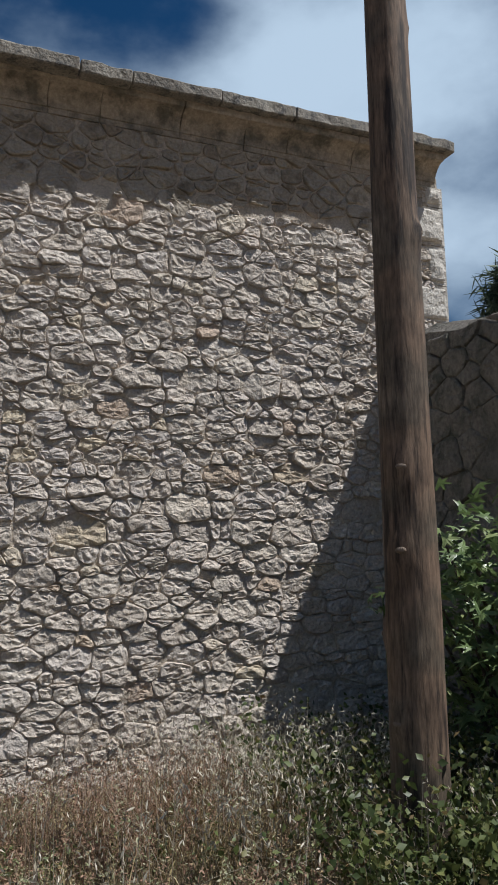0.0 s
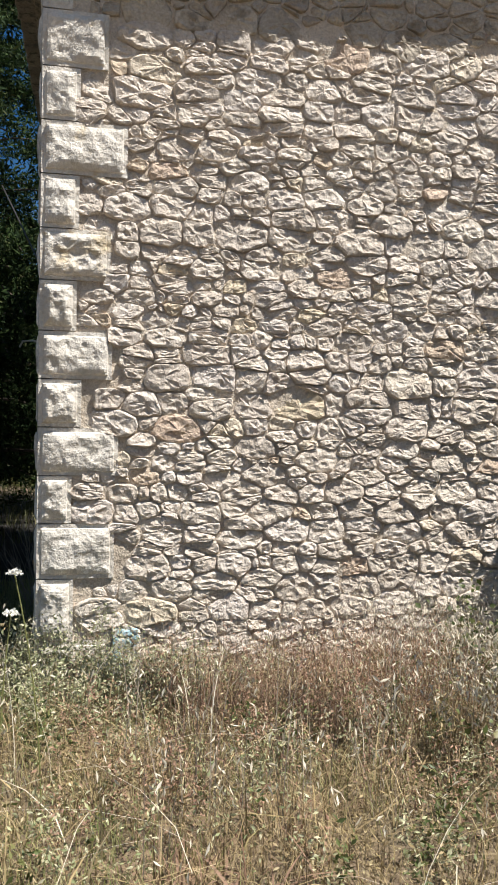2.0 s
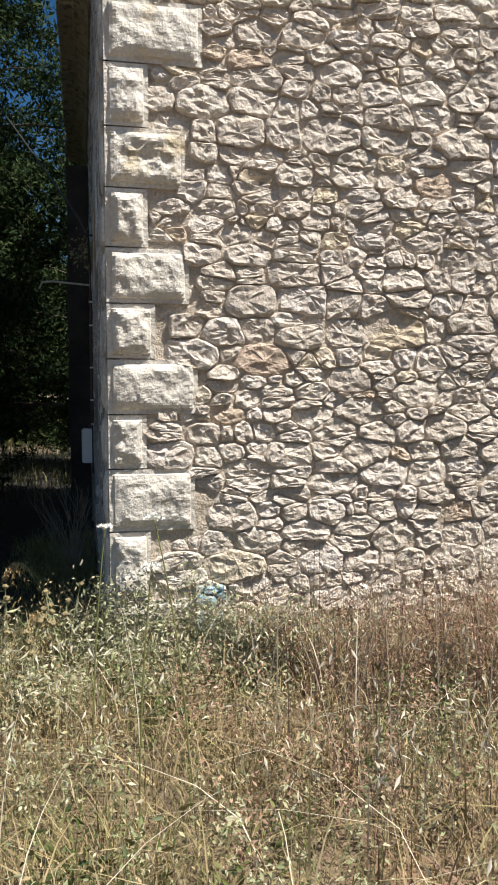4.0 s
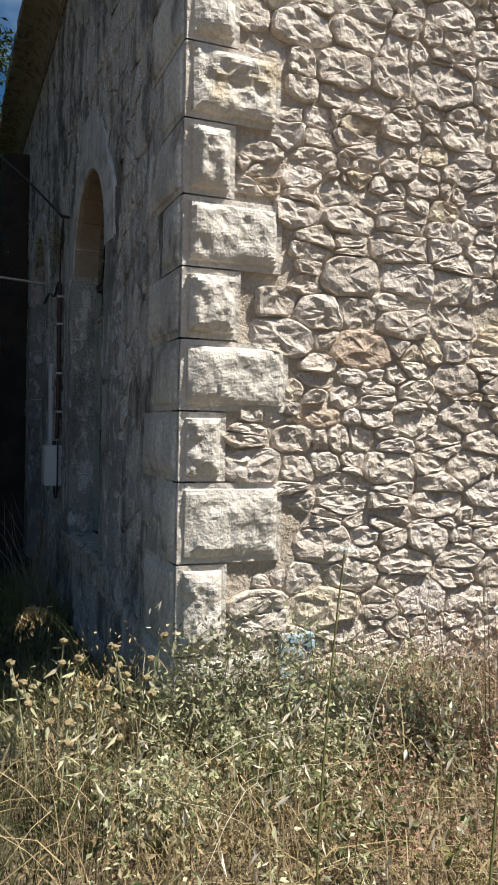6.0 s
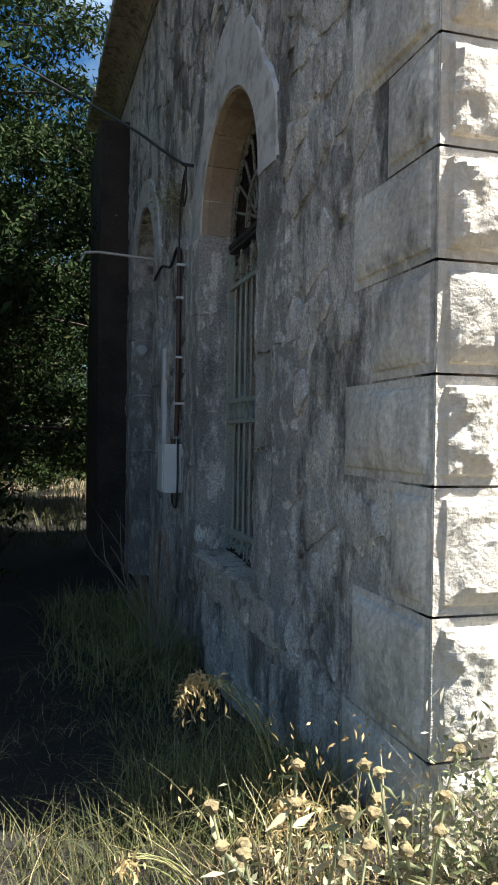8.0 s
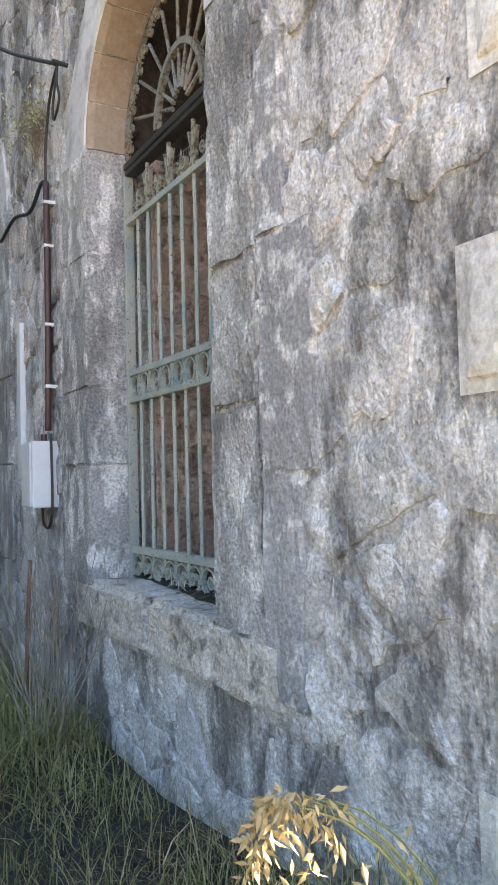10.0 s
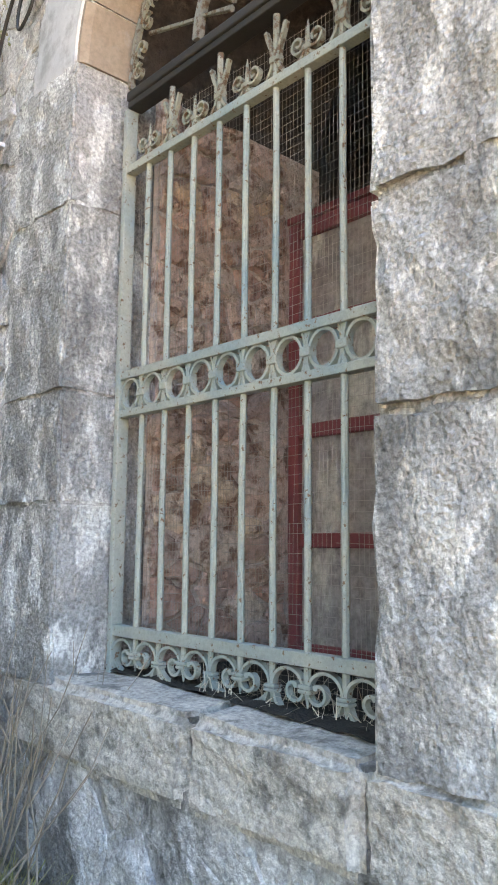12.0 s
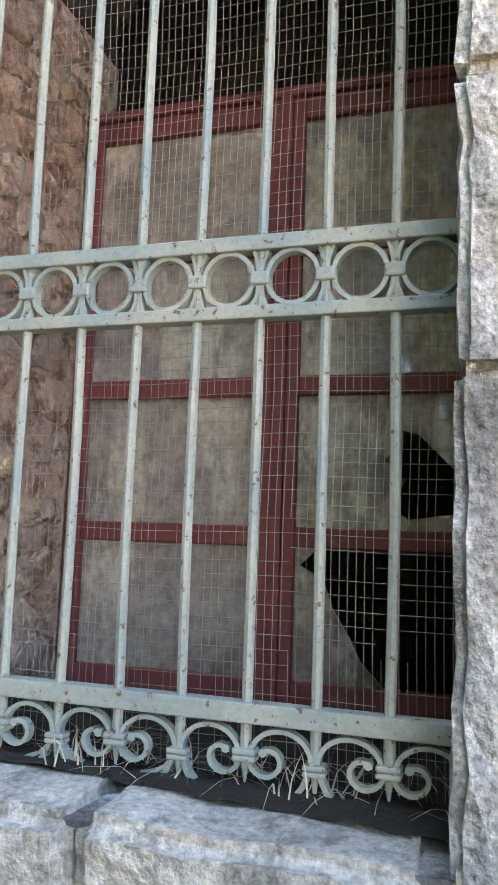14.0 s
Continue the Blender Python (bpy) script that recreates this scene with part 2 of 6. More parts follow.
M_IRON = material("pale_green_paint", [(0, (0.21, 0.27, 0.27)), (0.5, (0.34, 0.36, 0.315)), (1, (0.19, 0.27, 0.29))], rough=0.55, blotch=(0.15, 0.085, 0.045), blotch_scale=55,
                  blotch_range=(0.60, 0.64), grain=90, grain_amount=0.2, bump=0.4, bump_scale=90, bump_dist=0.003)
M_OLDIRON = material("flaking_green_paint", [(0, (0.20, 0.22, 0.18)), (0.5, (0.30, 0.31, 0.26)), (1, (0.17, 0.17, 0.13))], rough=0.65, blotch=(0.12, 0.075, 0.045), blotch_scale=45,
                     blotch_range=(0.5, 0.58), grain=90, grain_amount=0.3, bump=0.5, bump_scale=90, bump_dist=0.003)
M_FAN = material("rusted_dark_iron", [(0, (0.14, 0.14, 0.12)), (0.6, (0.22, 0.22, 0.20)), (1, (0.16, 0.19, 0.18))], rough=0.7, blotch=(0.10, 0.065, 0.04), blotch_scale=40,
                 blotch_range=(0.5, 0.6), grain=90, grain_amount=0.25, bump=0.4, bump_scale=90, bump_dist=0.003)
M_BLACK = material("blackened_iron", [(0, (0.018, 0.018, 0.02)), (1, (0.035, 0.033, 0.03))], rough=0.6, bump=0.3, bump_scale=60, bump_dist=0.003)
M_WIRE = material("galvanised_wire", [(0, (0.22, 0.20, 0.17)), (1, (0.40, 0.37, 0.33))], rough=0.5, metal=0.3, bump=0)
M_RED = material("faded_red_paint", [(0, (0.16, 0.036, 0.04)), (0.6, (0.22, 0.05, 0.054)), (1, (0.14, 0.036, 0.04))], rough=0.6, blotch=(0.22, 0.10, 0.09), blotch_scale=9,
                 blotch_range=(0.58, 0.7), grain=50, bump=0.3, bump_scale=50, bump_dist=0.004)
# near-black brown with deep shade put into the colour, for vault and pier
M_DEEP_SHADE = material("shade_dark_rubble", [(0, (0.035, 0.028, 0.025)), (0.6, (0.065, 0.052, 0.045)), (1, (0.045, 0.038, 0.034))], grain=40, grain_amount=0.4, bump=1.0, bump_scale=20, bump_dist=0.03)
# door planks, with the shade of the opening put into the brown
M_DOOR_SHADED = material("planks_shade_darkened", [(0, (0.028, 0.022, 0.018)), (1, (0.05, 0.04, 0.032))], rough=0.7, grain=60, grain_amount=0.4, bump=0.5, bump_scale=40, bump_dist=0.004, fibre=True)
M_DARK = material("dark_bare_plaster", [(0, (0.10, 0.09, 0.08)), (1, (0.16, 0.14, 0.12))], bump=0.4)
M_POLE = material("weathered_pole_wood", [(0, (0.085, 0.055, 0.038)), (0.45, (0.20, 0.135, 0.092)), (0.7, (0.12, 0.092, 0.066)), (1, (0.22, 0.17, 0.125))], rough=0.8, blotch=(0.04, 0.028, 0.022), blotch_scale=11,
                  blotch_range=(0.52, 0.60), grain=60, grain_amount=0.75, bump=0.45, bump_scale=40, bump_dist=0.012, streak=True, stretch=0.1, fibre=True)
M_KNOT = material("pale_knot_wood", [(0, (0.16, 0.12, 0.09)), (1, (0.28, 0.22, 0.17))], bump=0.8, bump_scale=60)
M_BARK = material("dark_bark", [(0, (0.06, 0.045, 0.035)), (1, (0.11, 0.085, 0.065))], bump=0.9, bump_scale=18, bump_dist=0.03)
M_NEEDLE = material("conifer_foliage", [(0, (0.010, 0.020, 0.008)), (0.5, (0.020, 0.040, 0.013)), (0.85, (0.042, 0.070, 0.020)), (1, (0.06, 0.065, 0.026))], vary="island", rough=0.85, bump=0, translucent=0.15, spec=0.15)
M_PINE = material("pine_needles", [(0, (0.05, 0.08, 0.05)), (1, (0.11, 0.15, 0.09))], vary="island", rough=0.7, bump=0, translucent=0.15)
M_LEAF = material("green_bramble_leaf", [(0, (0.05, 0.075, 0.022)), (0.6, (0.11, 0.14, 0.042)), (0.9, (0.19, 0.20, 0.07)), (1, (0.22, 0.15, 0.07))], vary="island", rough=0.5, bump=0, translucent=0.25)
M_FIG = material("fig_leaf", [(0, (0.12, 0.18, 0.07)), (0.7, (0.20, 0.28, 0.11)), (1, (0.32, 0.38, 0.16))], vary="island", rough=0.35, bump=0.2, translucent=0.25)
M_SAGE = material("silvery_sage_leaf", [(0, (0.20, 0.24, 0.11)), (0.5, (0.42, 0.43, 0.25)), (0.85, (0.58, 0.56, 0.39)), (1, (0.36, 0.28, 0.17))], vary="island", rough=0.8, bump=0, translucent=0.3)
M_STRAW = material("dry_straw", [(0, (0.15, 0.11, 0.055)), (0.3, (0.40, 0.31, 0.16)), (0.55, (0.20, 0.145, 0.075)), (0.75, (0.52, 0.43, 0.25)), (0.85, (0.12, 0.09, 0.05)), (1, (0.32, 0.26, 0.12))], vary="island", rough=0.7, bump=0, translucent=0.2)
M_RUST = material("russet_dry_weed", [(0, (0.24, 0.135, 0.09)), (0.5, (0.41, 0.26, 0.18)), (1, (0.19, 0.125, 0.085))], vary="island", rough=0.8, bump=0, translucent=0.15)
M_GRASS = material("green_grass", [(0, (0.13, 0.16, 0.05)), (0.5, (0.24, 0.25, 0.09)), (1, (0.36, 0.33, 0.16))], vary="island", rough=0.6, bump=0, translucent=0.25)
# darker copy of the green grass, with shade put into the colour
M_RANK_SHADED = material("rank_grass_shade_toned", [(0, (0.035, 0.048, 0.014)), (0.5, (0.075, 0.085, 0.028)), (1, (0.15, 0.13, 0.06))], vary="island", rough=0.7, bump=0, translucent=0.25)
M_MIDGRASS = material("green_shade_grass", [(0, (0.13, 0.15, 0.045)), (0.5, (0.26, 0.26, 0.10)), (1, (0.40, 0.35, 0.18))], vary="island", rough=0.7, bump=0, translucent=0.25)
M_OAT = material("oat_husk", [(0, (0.56, 0.50, 0.38)), (1, (0.74, 0.69, 0.58))], vary="island", rough=0.5, bump=0, translucent=0.3)
M_HUSK = material("dry_golden_husk", [(0, (0.40, 0.29, 0.13)), (0.6, (0.56, 0.43, 0.22)), (1, (0.46, 0.32, 0.16))], vary="island", rough=0.6, bump=0, translucent=0.3)
M_SEED = material("dry_seed_head", [(0, (0.15, 0.13, 0.07)), (1, (0.24, 0.19, 0.10))], vary="island", rough=0.9, bump=0.5, bump_scale=150)
M_TWIG = material("grey_dead_twig", [(0, (0.20, 0.16, 0.12)), (1, (0.30, 0.26, 0.21))], vary="island", rough=0.9, bump=0)
M_UMBEL = material("white_umbel", [(0, (0.75, 0.75, 0.70)), (1, (0.85, 0.85, 0.80))], vary="island", rough=0.8, bump=0, translucent=0.2)
M_SOIL = material("dry_earth", [(0, (0.13, 0.10, 0.06)), (0.5, (0.19, 0.14, 0.09)), (1, (0.12, 0.09, 0.06))], blotch=(0.26, 0.17, 0.10), blotch_scale=1.5, blotch_range=(0.52, 0.66),
                  grain=25, grain_amount=0.4, bump=1.0, bump_scale=20, bump_dist=0.04)
M_CABLE = material("black_cable", [(0, (0.02, 0.02, 0.02)), (1, (0.035, 0.03, 0.03))], rough=0.5, bump=0)
M_CONDUIT = material("brown_conduit", [(0, (0.05, 0.025, 0.025)), (1, (0.07, 0.035, 0.03))], rough=0.5, bump=0)
M_BOX = material("grey_white_plastic", [(0, (0.60, 0.62, 0.64)), (1, (0.68, 0.70, 0.71))], rough=0.45, grain_amount=0.06, bump=0)
M_ROD = material("rusty_rod", [(0, (0.16, 0.08, 0.05)), (1, (0.24, 0.13, 0.08))], rough=0.8, bump=0.4, bump_scale=90, bump_dist=0.002)
M_PIPE = material("galvanised_pipe", [(0, (0.40, 0.40, 0.38)), (1, (0.5, 0.5, 0.48))], rough=0.5, metal=0.4, bump=0)
M_BLUE = material("pale_blue_spray", [(0, (0.26, 0.42, 0.50)), (1, (0.36, 0.52, 0.58))], blotch=(0.42, 0.38, 0.33), blotch_scale=18, blotch_range=(0.5, 0.58), bump=0.8, bump_scale=30, bump_dist=0.02)


def glass(name, dust):
    """Old window glass under a coat of grey dust."""
    m = material(name, [(0, (0.22, 0.19, 0.18)), (0.5, (0.42, 0.37, 0.345)), (1, (0.27, 0.24, 0.225))], rough=0.35, blotch=(0.62, 0.58, 0.50), blotch_scale=7,
                 blotch_range=(0.50, 0.58), grain=24, grain_amount=0.55, bump=0.05, bump_scale=4, bump_dist=0.01, streak=True)
    N, L = m.node_tree.nodes, m.node_tree.links
    g = N.new("ShaderNodeBsdfGlossy")
    g.inputs["Roughness"].default_value = 0.04
    fr = N.new("ShaderNodeFresnel")
    fr.inputs["IOR"].default_value = 1.6
    t = N.new("ShaderNodeBsdfTransparent")
    a, b = N.new("ShaderNodeMixShader"), N.new("ShaderNodeMixShader")
    a.inputs["Fac"].default_value = dust
    L.new(t.outputs["BSDF"], a.inputs[1])
    L.new(N["Principled BSDF"].outputs["BSDF"], a.inputs[2])
    L.new(fr.outputs["Fac"], b.inputs["Fac"])
    L.new(a.outputs["Shader"], b.inputs[1])
    L.new(g.outputs["BSDF"], b.inputs[2])
    L.new(b.outputs["Shader"], N["Material Output"].inputs["Surface"])
    return m


M_GLASS = glass("dusty_glass", 0.8)


# ---- mesh helpers ----
def mesh_ob(name, bm, mat, parent=None, label="", smooth=False):
    me = bpy.data.meshes.new(name)
    bm.to_mesh(me)
    bm.free()
    me.materials.append(mat)
    if smooth:
        me.polygons.foreach_set("use_smooth", [True] * len(me.polygons))
    ob = new(name, me)
    if parent is not None:
        ob.parent = parent
    if label:
        ob["label"] = label
    return ob


def part(name, bm, mat, parent, label="", smooth=False):
    return mesh_ob(name, bm, mat, parent, label, smooth)


def shared(name, me, parent, m=None):
    ob = new(name, me)
    ob.parent = parent
    if m is not None:
        ob.matrix_basis = m
    return ob


def data_ob(name, verts, faces, mat, parent=None):
    me = bpy.data.meshes.new(name)
    verts = np.asarray(verts, dtype=np.float32).reshape(-1, 3)
    faces = np.asarray(faces, dtype=np.int32)
    k = faces.shape[1]
    me.vertices.add(len(verts))
    me.vertices.foreach_set("co", verts.ravel())
    me.loops.add(faces.size)
    me.loops.foreach_set("vertex_index", faces.ravel())
    me.polygons.add(len(faces))
    me.polygons.foreach_set("loop_start", np.arange(0, faces.size, k, dtype=np.int32))
    me.update(calc_edges=True)
    me.materials.append(mat)
    ob = new(name, me)
    if parent is not None:
        ob.parent = parent
    return ob


def empty(name, label, category, at=(0, 0, 0), group="", kind=""):
    ob = new(name)
    ob.location = at
    return tagged(ob, label, category, group, kind)


def box(bm, x0, x1, y0, y1, z0, z1, bevel=0.0):
    made = bmesh.ops.create_cube(bm, size=1, matrix=Matrix.Translation(((x0 + x1) / 2, (y0 + y1) / 2, (z0 + z1) / 2)) @ Matrix.Diagonal((abs(x1 - x0), abs(y1 - y0), abs(z1 - z0), 1)))
    if bevel:
        edges = list({e for v in made["verts"] for e in v.link_edges})
        bmesh.ops.bevel(bm, geom=edges, offset=bevel, segments=2, affect="EDGES", profile=0.5)
    return made["verts"]


def tube(bm, pts, radius, sides=8, taper=1.0):
    """A round bar along the points."""
    pts = [Vector(p) for p in pts]
    rings = []
    side = None
    for i, p in enumerate(pts):
        d = (pts[min(i + 1, len(pts) - 1)] - pts[max(i - 1, 0)]).normalized()
        if side is None:
            side = d.cross(Vector((0.31, 0.2, 0.93)) if abs(d.z) < 0.9 else Vector((1, 0, 0))).normalized()
        side = (side - d * side.dot(d)).normalized()
        up = d.cross(side)
        r = radius * (1 + (taper - 1) * i / max(1, len(pts) - 1))
        rings.append([bm.verts.new(p + side * math.cos(a) * r + up * math.sin(a) * r) for a in [2 * math.pi * k / sides for k in range(sides)]])
    for a, b in zip(rings, rings[1:]):
        for k in range(sides):
            bm.faces.new((a[k], a[(k + 1) % sides], b[(k + 1) % sides], b[k]))
    bm.faces.new(rings[0][::-1])
    bm.faces.new(rings[-1])


def flat_bar(bm, pts, thick, x0, x1, closed=False):
    """A flat iron bar bent along points (y, z), as deep as x0 to x1."""
    pts = [Vector((p[0], p[1])) for p in pts]
    n = len(pts)
    rings = []
    for i, p in enumerate(pts):
        a = pts[(i - 1) % n] if closed or i else p
        b = pts[(i + 1) % n] if closed or i < n - 1 else p
        d = (b - a).normalized()
        s = Vector((-d.y, d.x)) * thick / 2
        rings.append([bm.verts.new((x, q.x, q.y)) for x, q in ((x0, p + s), (x1, p + s), (x1, p - s), (x0, p - s))])
    pairs = list(zip(rings, rings[1:])) + ([(rings[-1], rings[0])] if closed else [])
    for a, b in pairs:
        for k in range(4):
            bm.faces.new((a[k], a[(k + 1) % 4], b[(k + 1) % 4], b[k]))
    if not closed:
        bm.faces.new(rings[0])
        bm.faces.new(rings[-1][::-1])


def roughen(bm, amount, scale, seed=0.0):
    for v in bm.verts:
        n = noise.noise_vector(v.co * scale + Vector((seed, seed * 1.7, 0)))
        v.co += n * amount


def holed_slab(loops, to3d, depth_from, depth_to):
    """A slab with holes: loops of (u, v), the first the outline."""
    bm = bmesh.new()
    edges = []
    rims = []
    for loop in loops:
        vs = [bm.verts.new(to3d(u, v, depth_from)) for u, v in loop]
        rims.append(vs)
        edges += [bm.edges.new((vs[i], vs[(i + 1) % len(vs)])) for i in range(len(vs))]
    bmesh.ops.triangle_fill(bm, use_beauty=True, use_dissolve=False, edges=edges)
    faces = list(bm.faces)
    back = {}
    for vs, loop in zip(rims, loops):
        for v, (u, w) in zip(vs, loop):
            back[v] = bm.verts.new(to3d(u, w, depth_to))
    for f in faces:
        bm.faces.new([back[v] for v in reversed(f.verts)])
    for vs in rims:
        for i in range(len(vs)):
            a, b = vs[i], vs[(i + 1) % len(vs)]
            bm.faces.new((a, b, back[b], back[a]))
    bmesh.ops.recalc_face_normals(bm, faces=list(bm.faces))
    return bm


# ---- rubble: irregular cells that fill a rectangle ----
def clip(poly, nx, ny, c):
    out = []
    for i, p in enumerate(poly):
        q = poly[(i + 1) % len(poly)]
        dp, dq = p[0] * nx + p[1] * ny - c, q[0] * nx + q[1] * ny - c
        if dp <= 0:
            out.append(p)
        if (dp < 0 < dq) or (dq < 0 < dp):
            k = dp / (dp - dq)
            out.append((p[0] + (q[0] - p[0]) * k, p[1] + (q[1] - p[1]) * k))
    return out


def cells(u0, u1, v0, v1, small, large, flat, rng, tries=9000):
    """Packs centres of unlike size and returns (centre, polygon) of each cell; flat: how much wider than high."""
    W, Hh = (u1 - u0) / flat, v1 - v0
    P = np.zeros((0, 2))
    R = np.zeros(0)
    for k in range(tries):
        r = small + (large - small) * rng.random() ** 1.6 * max(0.0, 1 - k / tries * 1.0)
        p = np.array((rng.uniform(0, W), rng.uniform(0, Hh)))
        if len(P) == 0 or np.all(np.hypot(*(P - p).T) > (R + r) * 0.92):
            P, R = np.vstack((P, p)), np.append(R, r)
    res = []
    for i in range(len(P)):
        poly = [(0, 0), (W, 0), (W, Hh), (0, Hh)]
        d = np.hypot(*(P - P[i]).T)
        for j in np.argsort(d)[1:26]:
            n = P[j] - P[i]
            c = (P[j] @ P[j] - P[i] @ P[i] - R[j] ** 2 + R[i] ** 2) / 2
            poly = clip(poly, n[0], n[1], c)
            if len(poly) < 3:
                break
        if len(poly) >= 3:
            res.append(((u0 + P[i, 0] * flat, v0 + P[i, 1]), [(u0 + a * flat, v0 + b) for a, b in poly]))
    return res


def loose(seeds, u0, u1, v0, v1, flat, rng, jitter=0.02):
    """Irregular cells round the middles of coursed stones."""
    P = np.array([((cu + rng.gauss(0, jitter) - u0) / flat, cv + rng.gauss(0, jitter * 0.8) - v0) for (cu, cv), _ in seeds])
    S = np.array([(max(x for x, _ in q) - min(x for x, _ in q)) / flat * 0.35 + (max(y for _, y in q) - min(y for _, y in q)) * 0.25 for _, q in seeds])
    W, Hh = (u1 - u0) / flat, v1 - v0
    res = []
    for i in range(len(P)):
        poly = [(0, 0), (W, 0), (W, Hh), (0, Hh)]
        d = np.hypot(*(P - P[i]).T)
        for j in np.argsort(d)[1:22]:
            n = P[j] - P[i]
            poly = clip(poly, n[0], n[1], (P[j] @ P[j] - P[i] @ P[i] - S[j] ** 2 + S[i] ** 2) / 2)
            if len(poly) < 3:
                break
        if len(poly) >= 3:
            res.append(((u0 + P[i, 0] * flat, v0 + P[i, 1]), [(u0 + a * flat, v0 + b) for a, b in poly]))
    return res


def courses(u0, u1, v0, v1, low, high, narrow, wide, rng, split=0.3, sway=0.03, cut=0.55):
    """Rough beds of squared rubble: uneven rows, slanting joints, some stones halved, corners knocked off."""
    beds = [v0]
    while beds[-1] < v1 - low * 0.6:
        beds.append(beds[-1] + rng.uniform(low, high))
    beds[-1] = v1
    at = lambda i, u: beds[i] + (0 if i in (0, len(beds) - 1) else sway * (noise.noise(Vector((u * 1.1, i * 3.7, 0))) + 0.7 * noise.noise(Vector((u * 4.0, i * 7.1, 5)))))
    res = []
    for i in range(len(beds) - 1):
        h = beds[i + 1] - beds[i]
        u, slant = u0 - rng.uniform(0, wide), 0.0
        while u < u1:
            w = rng.uniform(narrow, wide) * (0.55 + 0.45 * h / ((low + high) / 2))
            s2 = rng.gauss(0, 0.022)
            a, b, c, d = (u, at(i, u)), (u + w, at(i, u + w)), (u + w + s2, at(i + 1, u + w)), (u + slant, at(i + 1, u))
            quads = [[a, b, c, d]]
            mid = lambda p, q, k: (p[0] + (q[0] - p[0]) * k, p[1] + (q[1] - p[1]) * k)
            if rng.random() < split:
                k1, k2 = rng.uniform(0.3, 0.7), rng.uniform(0.3, 0.7)
                if rng.random() < 0.65 and h > low * 1.1:
                    m, n = mid(a, d, k1), mid(b, c, k2)
                    quads = [[a, b, n, m], [m, n, c, d]]
                elif w > narrow * 1.3:
                    m, n = mid(a, b, k1), mid(d, c, k2)
                    quads = [[a, m, n, d], [m, b, c, n]]
            for q in quads:
                poly = []
                for j in range(4):
                    p0, p1, p2 = q[j - 1], q[j], q[(j + 1) % 4]
                    if rng.random() < cut:
                        poly += [mid(p1, p0, rng.uniform(0.06, 0.34)), mid(p1, p2, rng.uniform(0.06, 0.34))]
                    else:
                        poly.append(p1)
                poly = clip(clip(clip(clip(poly, -1, 0, -u0), 1, 0, u1), 0, -1, -v0), 0, 1, v1)
                if len(poly) > 2:
                    cu, cv = sum(x for x, _ in poly) / len(poly), sum(y for _, y in poly) / len(poly)
                    res.append(((cu, cv), poly))
            u, slant = u + w, s2
    return res


def stone(bm, poly, gap, height, to3d, rng, back=0.03, rugged=0.45, ragged=0.012, tilt=0.12, seg=0.045):
    """One stone that fills a cell: sides from the mortar bed, a broken, uneven face."""
    cu, cv = sum(p[0] for p in poly) / len(poly), sum(p[1] for p in poly) / len(poly)
    pts = []
    n = len(poly)
    for i in range(n):
        a, b = poly[i], poly[(i + 1) % n]
        ln = math.hypot(b[0] - a[0], b[1] - a[1])
        if ln < 0.012:
            continue
        pts.append(a)
        cuts = min(5, int(ln / seg))
        for q in range(cuts):
            k = (q + 1 + rng.uniform(-0.25, 0.25)) / (cuts + 1)
            pts.append((a[0] + (b[0] - a[0]) * k, a[1] + (b[1] - a[1]) * k))
    if len(pts) < 3:
        return
    tilt_u, tilt_v = rng.uniform(-tilt, tilt), rng.uniform(-tilt, tilt)
    rings = []
    wob = [rng.uniform(-ragged, ragged) for _ in pts]
    seed = Vector((cu * 3.1, cv * 2.7, rng.uniform(0, 40)))
    for s, h, jit in ((1.0, -back, 0.0), (0.97, height * 0.45, ragged * 0.3), (0.89, height * 0.82, ragged * 0.4), (0.70, height, ragged * 0.5), (0.40, height * 1.06, ragged * 0.5)):
        ring = []
        for (u, v), wb in zip(pts, wob):
            du, dv = u - cu, v - cv
            ln = max(1e-4, math.hypot(du, dv))
            k = max(0.3, 1 - (gap + max(0.0, wb)) / ln) * s
            d = h
            if h > 0:
                q = Vector(((cu + du * s) * 11, (cv + dv * s) * 11, 0)) + seed
                d = max(0.002, h * (1 + rugged * (1.1 * noise.noise(q) + 0.9 * noise.noise(q * 2.3) - 0.5 * abs(noise.noise(q * 4.1)))) + (du * tilt_u + dv * tilt_v) * s)
            ring.append(bm.verts.new(to3d(cu + du * k + rng.uniform(-jit, jit), cv + dv * k + rng.uniform(-jit, jit), d)))
        rings.append(ring)
    c = bm.verts.new(to3d(cu, cv, height * rng.uniform(0.85, 1.15)))
    m = len(pts)
    for a, b in zip(rings, rings[1:]):
        for k in range(m):
            j = (k + 1) % m
            if rng.random() < 0.5:
                bm.faces.new((a[k], a[j], b[j]))
                bm.faces.new((a[k], b[j], b[k]))
            else:
                bm.faces.new((a[k], a[j], b[k]))
                bm.faces.new((a[j], b[j], b[k]))
    for k in range(m):
        bm.faces.new((rings[-1][k], rings[-1][(k + 1) % m], c))


